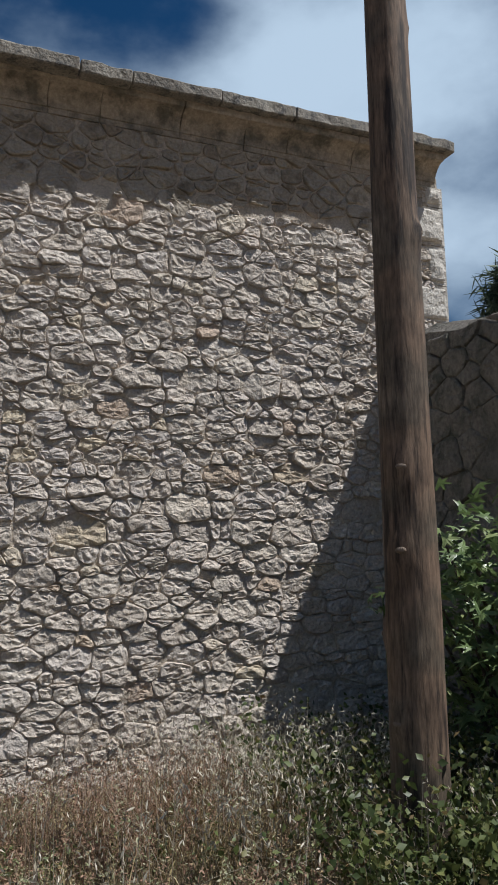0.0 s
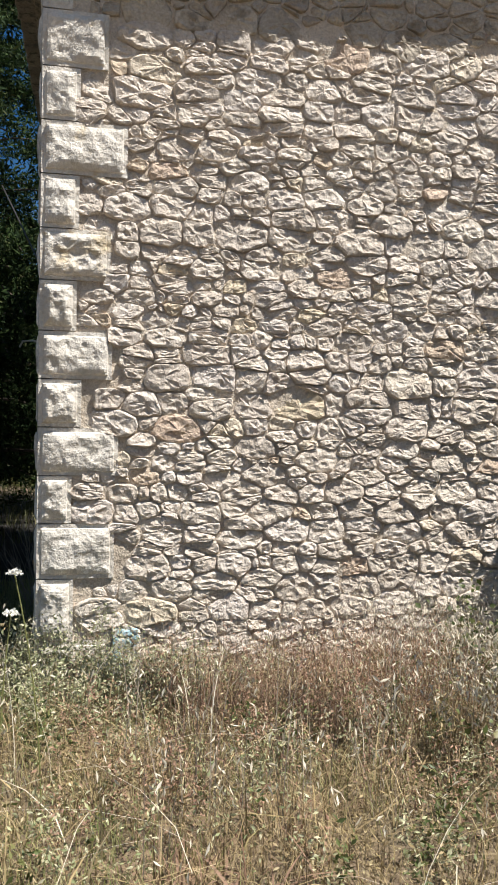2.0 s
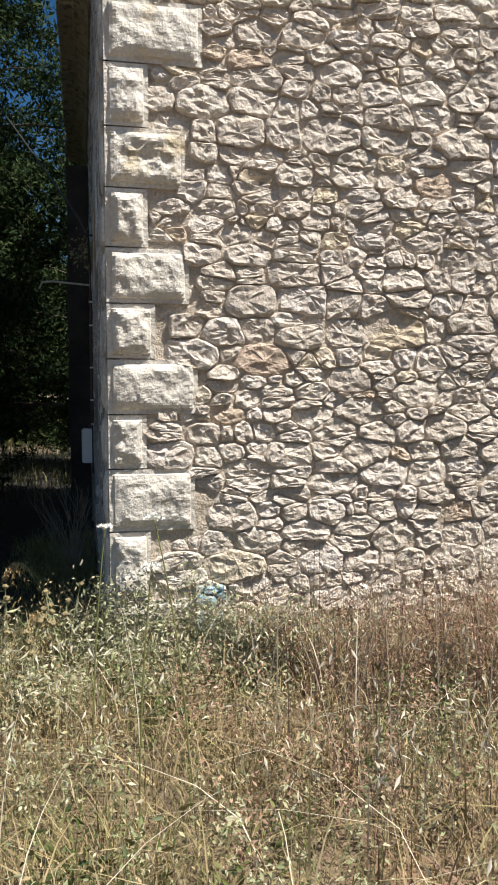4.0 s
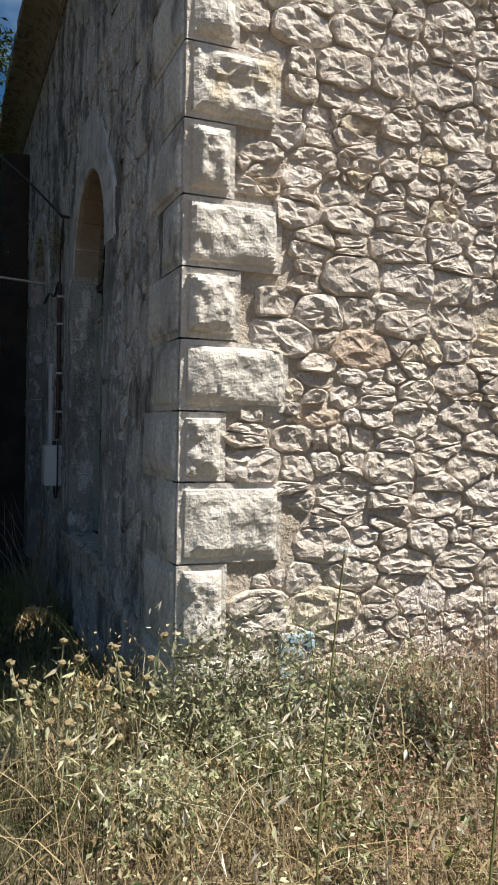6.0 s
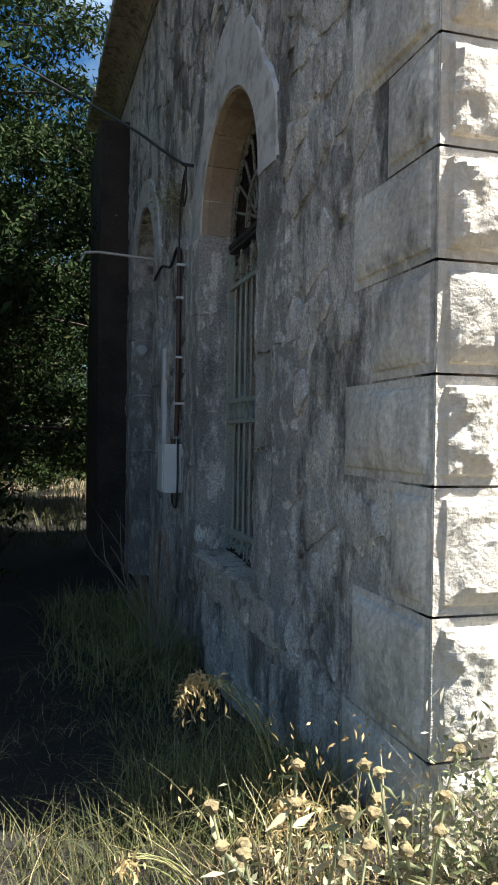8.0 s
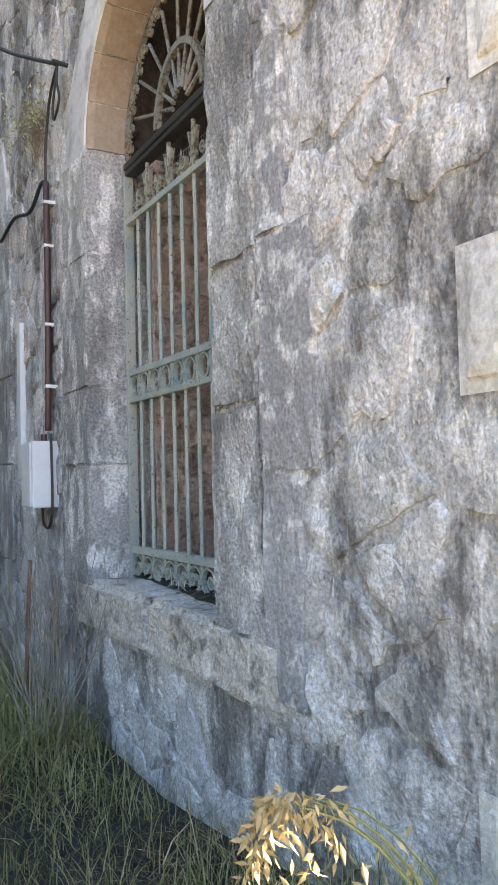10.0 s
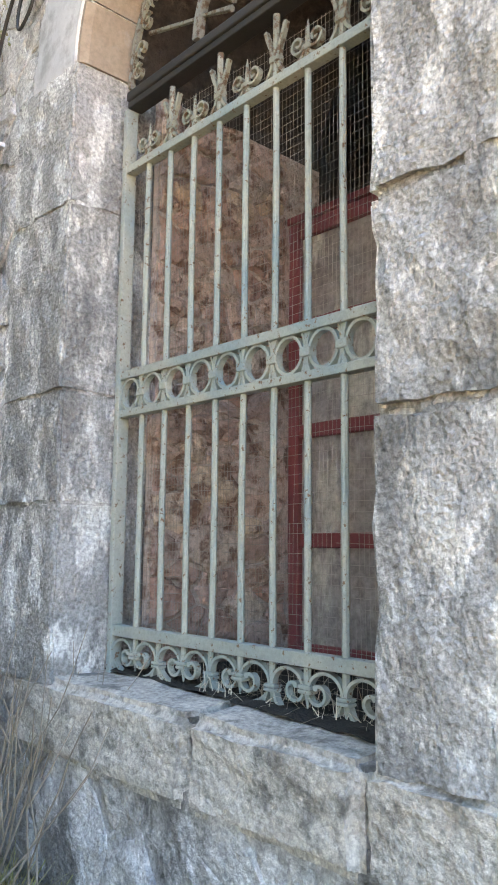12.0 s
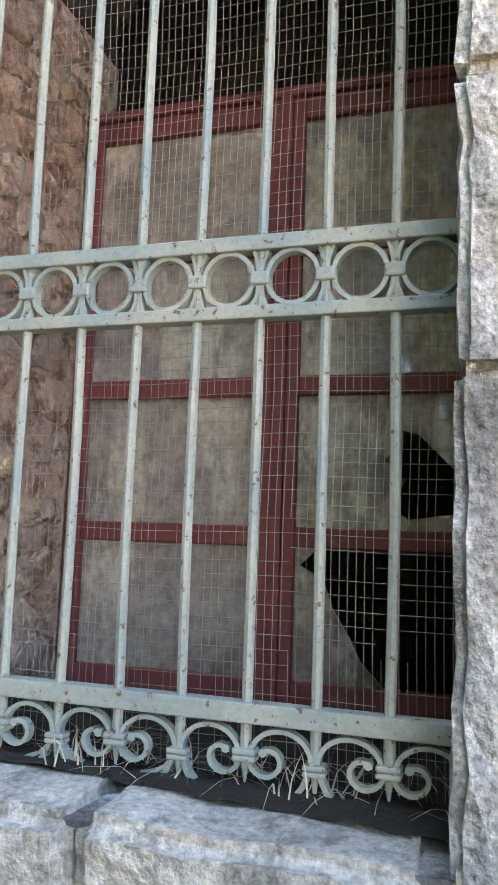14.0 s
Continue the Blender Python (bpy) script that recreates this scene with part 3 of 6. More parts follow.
def rock_block(name, x0, x1, y0, y1, z0, z1, faces, parent, mat, rng, margin=0.034, bulge=0.045, n=24, m=17):
    """A squared block; each face named in faces ('-y', '-x', '+x') is rock-hewn inside a drafted margin."""
    bm = bmesh.new()
    g = 0.004
    x0, x1, z0, z1 = x0 + g, x1 - g, z0 + g, z1 - g
    off = Vector((rng.uniform(0, 50), rng.uniform(0, 50), rng.uniform(0, 50)))
    grids = []
    for f, lift in faces:
        a0, a1 = (x0, x1) if f == "-y" else (y0, y1)
        us = [a0, a0 + margin * 0.8, a0 + margin] + list(np.linspace(a0 + margin * 1.6, a1 - margin * 1.6, n)) + [a1 - margin, a1 - margin * 0.8, a1]
        vs = [z0, z0 + margin * 0.8, z0 + margin] + list(np.linspace(z0 + margin * 1.6, z1 - margin * 1.6, m)) + [z1 - margin, z1 - margin * 0.8, z1]
        rows = []
        for i, u in enumerate(us):
            row = []
            for j, v in enumerate(vs):
                e = min(u - a0, a1 - u, v - z0, z1 - v)
                d = 0.0
                if e > margin * 0.9:
                    q = Vector((u * 9, v * 9, 0)) + off
                    k = min(1.0, (e - margin * 0.9) / 0.045)
                    d = lift * (0.35 + 0.65 * k ** 0.6) * (0.95 + 0.65 * noise.noise(q * 0.40) + 0.40 * noise.noise(q * 0.95) - 0.40 * abs(noise.noise(q * 1.2 + Vector((9, 0, 0)))) + 0.14 * noise.noise(q * 2.6) + 0.07 * noise.noise(q * 5.0))
                    d = max(-0.01, d)
                p = {"-y": (u, y0 - d, v), "-x": (x0 - d, u, v), "+x": (x1 + d, u, v)}[f]
                row.append(bm.verts.new(p))
            rows.append(row)
        for i in range(len(rows) - 1):
            for j in range(len(rows[0]) - 1):
                q = (rows[i][j], rows[i + 1][j], rows[i + 1][j + 1], rows[i][j + 1])
                bm.faces.new(q if f in ("-y", "+x") else q[::-1])
    # plain body just under the hewn faces
    e = 0.002
    names = [f for f, _ in faces]
    box(bm, x0 + (e if "-x" in names else 0), x1 - (e if "+x" in names else 0), y0 + (e if "-y" in names else 0), y1, z0 + e, z1 - e)
    return part(name, bm, mat, parent)


def ribbons(name, base, height, width, lean, mat, seg=3, seed=1, parent=None, droop=0.3):
    """Grass blades: base (n,3), height (n), bent sideways by lean."""
    g = np.random.default_rng(seed)
    n = len(base)
    a = g.uniform(0, 2 * np.pi, n)
    d = np.stack((np.cos(a), np.sin(a), np.zeros(n)), -1)
    side = np.stack((-np.sin(a + g.uniform(-0.8, 0.8, n)), np.cos(a), np.zeros(n)), -1)
    le = np.abs(g.normal(lean, lean * 0.6, n))
    V = np.zeros((n, seg + 1, 2, 3))
    for k in range(seg + 1):
        t = k / seg
        c = base + d * (height * le * t ** 1.7)[:, None] + np.array((0, 0, 1.0)) * (height * (t - droop * le * t * t))[:, None]
        w = width * (1 - 0.92 * t) * 0.5
        V[:, k, 0], V[:, k, 1] = c - side * w[:, None], c + side * w[:, None]
    i = np.arange(n)[:, None] * (2 * (seg + 1)) + np.arange(seg)[None, :] * 2
    i = i.ravel()
    F = np.stack((i, i + 1, i + 3, i + 2), -1)
    tips = V[:, -1].mean(1)
    return data_ob(name, V.reshape(-1, 3), F, mat, parent), tips


def leaves(name, at, size, mat, seed=1, parent=None, slim=0.45, down=0.0, fold=0.25, along=None):
    """Folded lozenge leaves at points."""
    g = np.random.default_rng(seed)
    n = len(at)
    d = g.normal(0, 1, (n, 3))
    d[:, 2] -= down
    if along is not None:
        d = d * 0.6 + along
    d /= np.linalg.norm(d, axis=1)[:, None]
    o = g.normal(0, 1, (n, 3))
    s = np.cross(d, o)
    s /= np.linalg.norm(s, axis=1)[:, None] + 1e-9
    u = np.cross(d, s)
    L = (size if np.ndim(size) else np.full(n, size)) * g.uniform(0.6, 1.3, n)
    L = L[:, None]
    V = np.stack((at, at + d * L * 0.45 + s * L * slim * 0.5 + u * L * fold * 0.3, at + d * L, at + d * L * 0.45 - s * L * slim * 0.5 + u * L * fold * 0.3), 1)
    i = np.arange(n) * 4
    F = np.concatenate((np.stack((i, i + 1, i + 2), -1), np.stack((i, i + 2, i + 3), -1)))
    return data_ob(name, V.reshape(-1, 3), F, mat, parent)


# ---- ground ----
def ground_z(x, y):
    a = 0.05 * np.clip(6 - np.asarray(y, float), -30, 9)
    left = np.clip((-0.9 - np.asarray(x, float)) / 0.8, 0, 1)
    fall = np.clip((np.asarray(y, float) - 6) * 0.13, 0, 0.30)
    return np.where(np.asarray(y) > 6, -fall * 1.0, a) - left * 0.06 + 0.03 * np.sin(np.asarray(x) * 2.3 + 1) * np.sin(np.asarray(y) * 1.9)


def build_ground():
    xs = np.concatenate((np.array([-400, -150, -60, -30, -16]), np.linspace(-9, 7, 81), np.array([12, 25, 60, 150, 400])))
    ys = np.concatenate((np.array([-400, -150, -60, -30, -12]), np.linspace(-5, 22, 121), np.array([30, 45, 80, 160, 400])))
    X, Y = np.meshgrid(xs, ys, indexing="ij")
    Z = ground_z(X, Y)
    V = np.stack((X, Y, Z), -1).reshape(-1, 3)
    n, m = len(xs), len(ys)
    i, j = np.meshgrid(np.arange(n - 1), np.arange(m - 1), indexing="ij")
    a = (i * m + j).ravel()
    F = np.stack((a, a + m, a + m + 1, a + 1), -1)
    ob = data_ob("ground", V, F, M_SOIL)
    tagged(ob, "dry reddish earth under long dead grass", "ground", kind="structure")


build_ground()

# ---- plan of the building ----
FRONT, LEFT, RIGHT = 6.0, -0.82, 4.58
TOP = 5.31
WIN = (7.792, 9.115, 0.47, 2.63)      # y from, y to, sill, springing
DOOR = (11.10, 12.50, -0.30, 2.84)
BACK = 15.2


def arched(y0, y1, z0, zs, n=14):
    c, r = (y0 + y1) / 2, (y1 - y0) / 2
    return [(y0, z0), (y1, z0)] + [(c + r * math.cos(a), zs + r * math.sin(a)) for a in [math.pi * k / n for k in range(n + 1)]]


def build_shell():
    bm = bmesh.new()
    box(bm, LEFT + 0.1, RIGHT - 0.05, FRONT - 0.006, FRONT + 0.5, -0.6, TOP + 0.1)
    ob = mesh_ob("wall_front", bm, M_MORTAR)
    tagged(ob, "sunlit rubble stone wall bedded in sandy lime mortar", "wall", kind="structure")
    loops = [[(FRONT + 0.06, -0.8), (BACK, -0.8), (BACK, TOP + 0.1), (FRONT + 0.06, TOP + 0.1)], arched(*WIN), arched(*DOOR)]
    bm = holed_slab(loops, lambda u, v, d: (d, u, v), LEFT + 0.003, 0.42)
    wl = mesh_ob("wall_left", bm, M_PLASTER)
    tagged(wl, "shaded wall of grey lichened plaster over stone", "wall", kind="structure")
    for nm, b in (("wall_right", (RIGHT - 0.5, RIGHT - 0.06, FRONT + 0.5, BACK, -0.6, TOP + 0.1)), ("wall_back", (0.42, RIGHT - 0.5, BACK - 0.4, BACK, -0.6, TOP + 0.1))):
        bm = bmesh.new()
        box(bm, *b)
        tagged(mesh_ob(nm, bm, M_MORTAR), "rubble stone wall of the old building", "wall", kind="structure")
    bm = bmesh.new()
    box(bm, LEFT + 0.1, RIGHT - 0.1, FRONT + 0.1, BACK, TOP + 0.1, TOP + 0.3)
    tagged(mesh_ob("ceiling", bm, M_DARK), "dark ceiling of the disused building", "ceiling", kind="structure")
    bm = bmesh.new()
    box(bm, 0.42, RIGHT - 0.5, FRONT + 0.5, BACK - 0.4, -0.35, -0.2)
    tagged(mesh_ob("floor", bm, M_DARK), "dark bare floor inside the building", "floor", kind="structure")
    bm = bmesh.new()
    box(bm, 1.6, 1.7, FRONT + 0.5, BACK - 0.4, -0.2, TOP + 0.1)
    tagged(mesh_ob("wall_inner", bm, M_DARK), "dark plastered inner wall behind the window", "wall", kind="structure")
    return wl


wall_left = build_shell()
wall_front = bpy.data.objects["wall_front"]

# ---- quoins at the corners ----
COURSES = [-0.40, -0.05, 0.30, 0.737, 1.127, 1.463, 1.803, 2.14, 2.476, 2.83, 3.19, 3.565, 3.938, 4.31, 4.705, 5.10, 5.31]
FRONT_W = [-0.52, -0.30, -0.56, -0.28, -0.58, -0.26, -0.52, -0.31, -0.56, -0.33, -0.55, -0.22, -0.55, -0.36, -0.61, -0.39]
LEFT_W = [6.4, 6.62, 6.54, 6.23, 6.63, 6.41, 6.57, 6.30, 6.61, 6.34, 6.58, 6.3, 6.55, 6.32, 6.5, 6.4]


def build_quoins():
    rng = random.Random(4)
    root = empty("corner_quoins", "pale rock-faced limestone quoins stacked up the corner", "stonework", (LEFT, FRONT, 0), kind="structure")
    inv = Matrix.Translation((-LEFT, -FRONT, 0))
    for i, (z0, z1) in enumerate(zip(COURSES, COURSES[1:])):
        plain = i >= 14
        lift = 0.012 if plain else rng.uniform(0.034, 0.05)
        ob = rock_block("quoin", LEFT, FRONT_W[i], FRONT - 0.03, LEFT_W[i], z0, z1, [("-y", lift)], root, M_OCHRE if i == 9 else M_QUOIN, rng)
        ob.data.transform(inv)
    for i, (z0, z1) in enumerate(zip(COURSES, COURSES[1:])):
        # the return of each block on the shaded side, dressed smooth and weathered grey
        rb = rock_block("quoin_return", LEFT - 0.006, LEFT + 0.05, FRONT - 0.024, LEFT_W[i] + 0.002, z0, z1,
                        [("-x", 0.022 if i % 2 == 0 or i < 8 else 0.03)], root, M_ASHLAR, rng, margin=0.035, n=8, m=6)
        rb.data.transform(inv)
    root2 = empty("corner_quoins", "weathered limestone quoins at the far corner", "stonework", (RIGHT, FRONT, 0), kind="structure")
    inv = Matrix.Translation((-RIGHT, -FRONT, 0))
    for i, (z0, z1) in enumerate(zip(COURSES, COURSES[1:])):
        w = 0.24 if i % 2 else 0.42
        ob = rock_block("quoin", RIGHT - w, RIGHT, FRONT - 0.02, FRONT + 0.4, z0, z1, [("-y", 0.04), ("+x", 0.03)], root2, M_QUOIN, rng, n=7, m=6)
        ob.data.transform(inv)


build_quoins()


# ---- cornice ----
def cornice_profile():
    """(outward, height) from the wall up: a fillet, a wide cove and the lip."""
    pts = [(0.0, 0.0), (0.02, 0.0), (0.02, 0.05)]
    for k in range(7):
        a = math.pi / 2 * k / 6
        pts.append((0.03 + 0.15 * (1 - math.cos(a)), 0.05 + 0.15 * math.sin(a)))
    return pts + [(0.19, 0.22), (0.19, 0.26), (-0.1, 0.26), (-0.1, 0.0)]


def build_cornice():
    rng = random.Random(7)
    root = empty("cornice", "weathered limestone cornice with a cove and lichened cap slabs", "cornice", (0, FRONT, TOP), kind="structure")
    prof = cornice_profile()

    def run(a, b, place, slab, mat):
        u = a
        while u < b - 0.05:
            w = min(rng.uniform(0.38, 0.95), b - u)
            if b - u - w < 0.2:
                w = b - u
            bm = bmesh.new()
            if slab:
                dz = rng.uniform(-0.008, 0.008) - 0.04 * max(0.0, min(1.0, (2.6 - u) / 3.2))
                o = 0.265 + 0.08 * max(0.0, min(1.0, (2.6 - u) / 3.2)) + rng.uniform(-0.012, 0.012)
                vs = box(bm, u + 0.004, u + w - 0.004, -o, 0.18, 0.262 + dz, 0.372 + dz)
                bmesh.ops.subdivide_edges(bm, edges=[e for e in bm.edges if abs(e.verts[0].co.x - e.verts[1].co.x) > 0.1], cuts=6)
                bmesh.ops.bevel(bm, geom=[e for e in bm.edges if e.calc_face_angle(0) > 0.5], offset=0.01, segments=1, affect="EDGES")
                roughen(bm, 0.016, 9, u)
            else:
                va = [bm.verts.new((u + 0.003, -p, h)) for p, h in prof]
                vb = [bm.verts.new((u + w - 0.003, -p, h)) for p, h in prof]
                for k in range(len(prof)):
                    j = (k + 1) % len(prof)
                    bm.faces.new((va[k], va[j], vb[j], vb[k]))
                bm.faces.new(va[::-1])
                bm.faces.new(vb)
                roughen(bm, 0.006, 7, u)
            bmesh.ops.transform(bm, matrix=place, verts=bm.verts)
            bmesh.ops.recalc_face_normals(bm, faces=list(bm.faces))
            part("cap_slab" if slab else "cove_block", bm, mat, root)
            u += w

    for slab in (False, True):
        run(LEFT - (0.25 if slab else 0.19), RIGHT - (0.0 if slab else 0.08), Matrix.Identity(4), slab, M_CAP_SHADE if slab else M_CORNICE)
        # side coves take the dark cap colour in place of their shade
        run(-BACK + FRONT, -0.2 if slab else -0.05, Matrix.Translation((LEFT, 0, 0)) @ Matrix.Rotation(-math.pi / 2, 4, "Z"), slab, M_CAP_SHADE)


build_cornice()


# ---- garden wall, pole ----
M_GARDEN = material("mossy_grey_rubble", [(0, (0.16, 0.15, 0.13)), (0.5, (0.24, 0.22, 0.19)), (1, (0.19, 0.18, 0.16))], blotch=(0.12, 0.12, 0.10), blotch_scale=6, blotch_range=(0.5, 0.62),
                    grain=30, grain_amount=0.4, bump=0.9, bump_scale=20, bump_dist=0.03)


def build_garden_wall():
    rng = random.Random(11)
    x0, x1 = 3.88, 4.40
    root = empty("garden_wall", "old rubble garden wall with a rounded mortar top", "wall", (x0, FRONT, 0), kind="structure")
    bm = bmesh.new()
    n = 26
    rows = []
    for k in range(n + 1):
        y = 5.97 - 7.0 * k / n
        top = 3.78 - 0.11 * (5.97 - y) + 0.03 * math.sin(y * 5)
        ring = [(x0, -0.5), (x0, 0.8), (x0 + 0.01, 1.8), (x0 + 0.01, 2.8), (x0 + 0.02, top - 0.12), (x0 + 0.1, top - 0.02), (x0 + 0.26, top), (x1 - 0.06, top - 0.06), (x1, top - 0.2), (x1, -0.5)]
        rows.append([bm.verts.new((x, y, z)) for x, z in ring])
    for a, b in zip(rows, rows[1:]):
        for k in range(len(a) - 1):
            bm.faces.new((a[k], a[k + 1], b[k + 1], b[k]))
    bm.faces.new(rows[0][::-1])
    bm.faces.new(rows[-1])
    roughen(bm, 0.03, 3.1)
    bmesh.ops.recalc_face_normals(bm, faces=list(bm.faces))
    bmesh.ops.translate(bm, vec=(-x0, -FRONT, 0), verts=bm.verts)
    part("wall_core", bm, M_GARDEN, root)
    bm = bmesh.new()
    for c, poly in cells(3.9, 5.94, 0.0, 3.55, 0.07, 0.16, 1.4, rng, 2500):
        stone(bm, poly, 0.003, rng.uniform(0.012, 0.03), lambda u, v, d: (-d - 0.005, u - FRONT, v), rng)
    bmesh.ops.recalc_face_normals(bm, faces=list(bm.faces))
    part("rubble", bm, M_GARDEN, root)["kind"] = "stuff"


build_garden_wall()


def build_pole():
    rng = random.Random(3)
    root = empty("utility_pole", "rough brown wooden utility pole with knots, standing in brambles", "pole", (2.31, 3.46, 0.05))
    bm = bmesh.new()
    sides, n = 40, 110
    H = 7.6
    knots = [(rng.uniform(0, 6.28), z) for z in np.arange(0.5, H, 0.42)]
    rings = []
    for i in range(n + 1):
        z = H * i / n
        r0 = 0.152 - 0.0075 * z
        ring = []
        for k in range(sides):
            a = 2 * math.pi * k / sides
            r = r0 * (1 + 0.05 * noise.noise(Vector((math.cos(a) * 1.5, math.sin(a) * 1.5, z * 0.9))) - 0.05 * max(0.0, noise.noise(Vector((math.cos(a) * 5, math.sin(a) * 5, z * 0.5))) - 0.15))
            for ka, kz in knots:
                da = (a - ka + math.pi) % (2 * math.pi) - math.pi
                r += 0.026 * math.exp(-(da / 0.4) ** 2 - ((z - kz) / 0.07) ** 2)
            ring.append(bm.verts.new((math.cos(a) * r - 0.055 + 0.004 * z, math.sin(a) * r, z)))
        rings.append(ring)
    for a, b in zip(rings, rings[1:]):
        for k in range(sides):
            bm.faces.new((a[k], a[(k + 1) % sides], b[(k + 1) % sides], b[k]))
    bm.faces.new(rings[0][::-1])
    bm.faces.new(rings[-1])
    part("shaft", bm, M_POLE, root, smooth=True)
    for ka, z in knots:
        bm = bmesh.new()
        r = 0.152 - 0.0075 * z + 0.012
        m = Matrix.Translation((math.cos(ka) * r - 0.055 + 0.004 * z, math.sin(ka) * r, z)) @ Matrix.Rotation(ka, 4, "Z") @ Matrix.Diagonal((0.45, 1, 0.6, 1))
        bmesh.ops.create_icosphere(bm, subdivisions=2, radius=0.03, matrix=m)
        part("knot", bm, M_KNOT, root, smooth=True)


build_pole()


# ---- window surround, sill, arch ----
def build_surround():
    rng = random.Random(21)
    y0, y1, zs, sp = WIN
    c, r = (y0 + y1) / 2, (y1 - y0) / 2
    root = empty("window_surround", "grey lichened stone window surround with ochre arch stones", "window surround", (LEFT, c, 0), kind="structure")
    inv = Matrix.Translation((-LEFT, -c, 0))

    def block(nm, b, mat, rough=0.006, bevel=0.012, cuts=3, seed=0.0):
        bm = bmesh.new()
        box(bm, *b)
        bmesh.ops.bevel(bm, geom=list(bm.edges), offset=bevel, segments=2, affect="EDGES")
        bmesh.ops.subdivide_edges(bm, edges=[e for e in bm.edges if e.calc_length() > 0.1], cuts=cuts, use_grid_fill=True)
        roughen(bm, rough, 11, seed)
        roughen(bm, rough * 0.6, 37, seed + 3)
        bmesh.ops.transform(bm, matrix=inv, verts=bm.verts)
        return part(nm, bm, mat, root)

    deep = -0.50
    # right jamb (towards the corner), its blocks slightly proud
    for k, (a, b) in enumerate(((0.46, 1.20), (1.205, 1.68), (1.685, 2.63))):
        block("jamb_stone", (LEFT - 0.018, deep, 7.46 + 0.01 * (k % 2), y0 + 0.012 + (0.003 if k == 0 else 0), a - 0.006, b + 0.006), M_SURROUND, 0.013, 0.018, 8, k * 3.1)
    for k, (a, b) in enumerate(((0.46, 1.05), (1.055, 1.43), (1.435, 2.10), (2.105, 2.63))):
        block("jamb_stone", (LEFT - 0.03, deep, y1 - 0.006, 9.56 - 0.02 * (k % 2), a - 0.005, b + 0.005), M_SURROUND, 0.010, 0.010, 8, 20 + k * 2.3)
    # flush dressed blocks that tie the jamb into the wall
    for k, (wy, a, b) in enumerate(((7.24, 0.30, 0.98), (7.17, 0.985, 1.70), (7.30, 1.705, 2.30))):
        block("tie_stone", (LEFT - 0.025, LEFT + 0.10, wy, 7.458, a - 0.005, b + 0.005), M_TIE, 0.008, 0.010, 6, 50 + k * 2.1)
    # sill in three stones with a broken joint
    for k, (a, b) in enumerate(((7.36, 7.83), (7.835, 8.40), (8.405, 9.34))):
        bm = bmesh.new()
        box(bm, LEFT - 0.035, -0.62, a, b, 0.245, 0.486)
        bmesh.ops.bevel(bm, geom=list(bm.edges), offset=0.026, segments=3, affect="EDGES")
        bmesh.ops.subdivide_edges(bm, edges=[e for e in bm.edges if e.calc_length() > 0.06], cuts=8, use_grid_fill=True)
        roughen(bm, 0.010, 7, k * 5.0)
        roughen(bm, 0.006, 24, k)
        for v in bm.verts:
            if v.co.z > 0.4:
                v.co.z += 0.02 * (v.co.x - LEFT) / 0.4
        bmesh.ops.transform(bm, matrix=inv, verts=bm.verts)
        part("sill_stone", bm, M_SILL, root, "worn limestone sill stone")
    # arch stones
    n = 9
    for k in range(n):
        a0, a1 = math.pi * k / n + 0.006, math.pi * (k + 1) / n - 0.006
        bm = bmesh.new()
        cols = []
        for a in np.linspace(a0, a1, 5):
            cols.append([bm.verts.new((x, c + rr * math.cos(a), sp + rr * math.sin(a))) for x, rr in ((LEFT - 0.012, r + 0.13), (LEFT - 0.012, r), (LEFT + 0.02, r - 0.012), (-0.605, r - 0.012), (-0.605, r + 0.13))])
        for p, q in zip(cols, cols[1:]):
            for j in range(5):
                bm.faces.new((p[j], p[(j + 1) % 5], q[(j + 1) % 5], q[j]))
        bm.faces.new(cols[0][::-1])
        bm.faces.new(cols[-1])
        bmesh.ops.recalc_face_normals(bm, faces=list(bm.faces))
        bmesh.ops.transform(bm, matrix=inv, verts=bm.verts)
        part("arch_stone", bm, M_ORANGE if k < 7 else M_SURROUND, root)
    # smooth render round the arch, with a ragged rim
    bm = bmesh.new()
    cols = []
    for k in range(49):
        a = -0.03 + (math.pi + 0.06) * k / 48
        rr = r + 0.33 + 0.10 * noise.noise(Vector((a * 2.2, 3, 0))) + 0.035 * noise.noise(Vector((a * 9, 1, 0))) + (0.12 if 1.2 < a < 1.9 else 0)
        cols.append([bm.verts.new((x, c + q * math.cos(a), sp + q * math.sin(a))) for x, q in ((LEFT - 0.002, r + 0.012), (LEFT - 0.022, r + 0.018), (LEFT - 0.024, (r + rr) / 2), (LEFT - 0.02, rr - 0.015), (LEFT + 0.01, rr))])
    for p, q in zip(cols, cols[1:]):
        for j in range(4):
            bm.faces.new((p[j], p[j + 1], q[j + 1], q[j]))
    bmesh.ops.recalc_face_normals(bm, faces=list(bm.faces))
    bmesh.ops.transform(bm, matrix=inv, verts=bm.verts)
    part("render_patch", bm, M_PATCH, root, "smooth pale render round the arch")


build_surround()

# ---- iron grille ----
GX0, GX1 = -0.645, -0.620
G_L, G_R = 9.073, 7.795
PITCH = (G_L - G_R) / 10.0


def spiral(cy, cz, r, turns, a0, sense, n=26, k=0.16):
    return [(cy + r * (1 - (1 - k) * i / n) * math.cos(a0 + sense * turns * 2 * math.pi * i / n), cz + r * (1 - (1 - k) * i / n) * math.sin(a0 + sense * turns * 2 * math.pi * i / n)) for i in range(n + 1)]


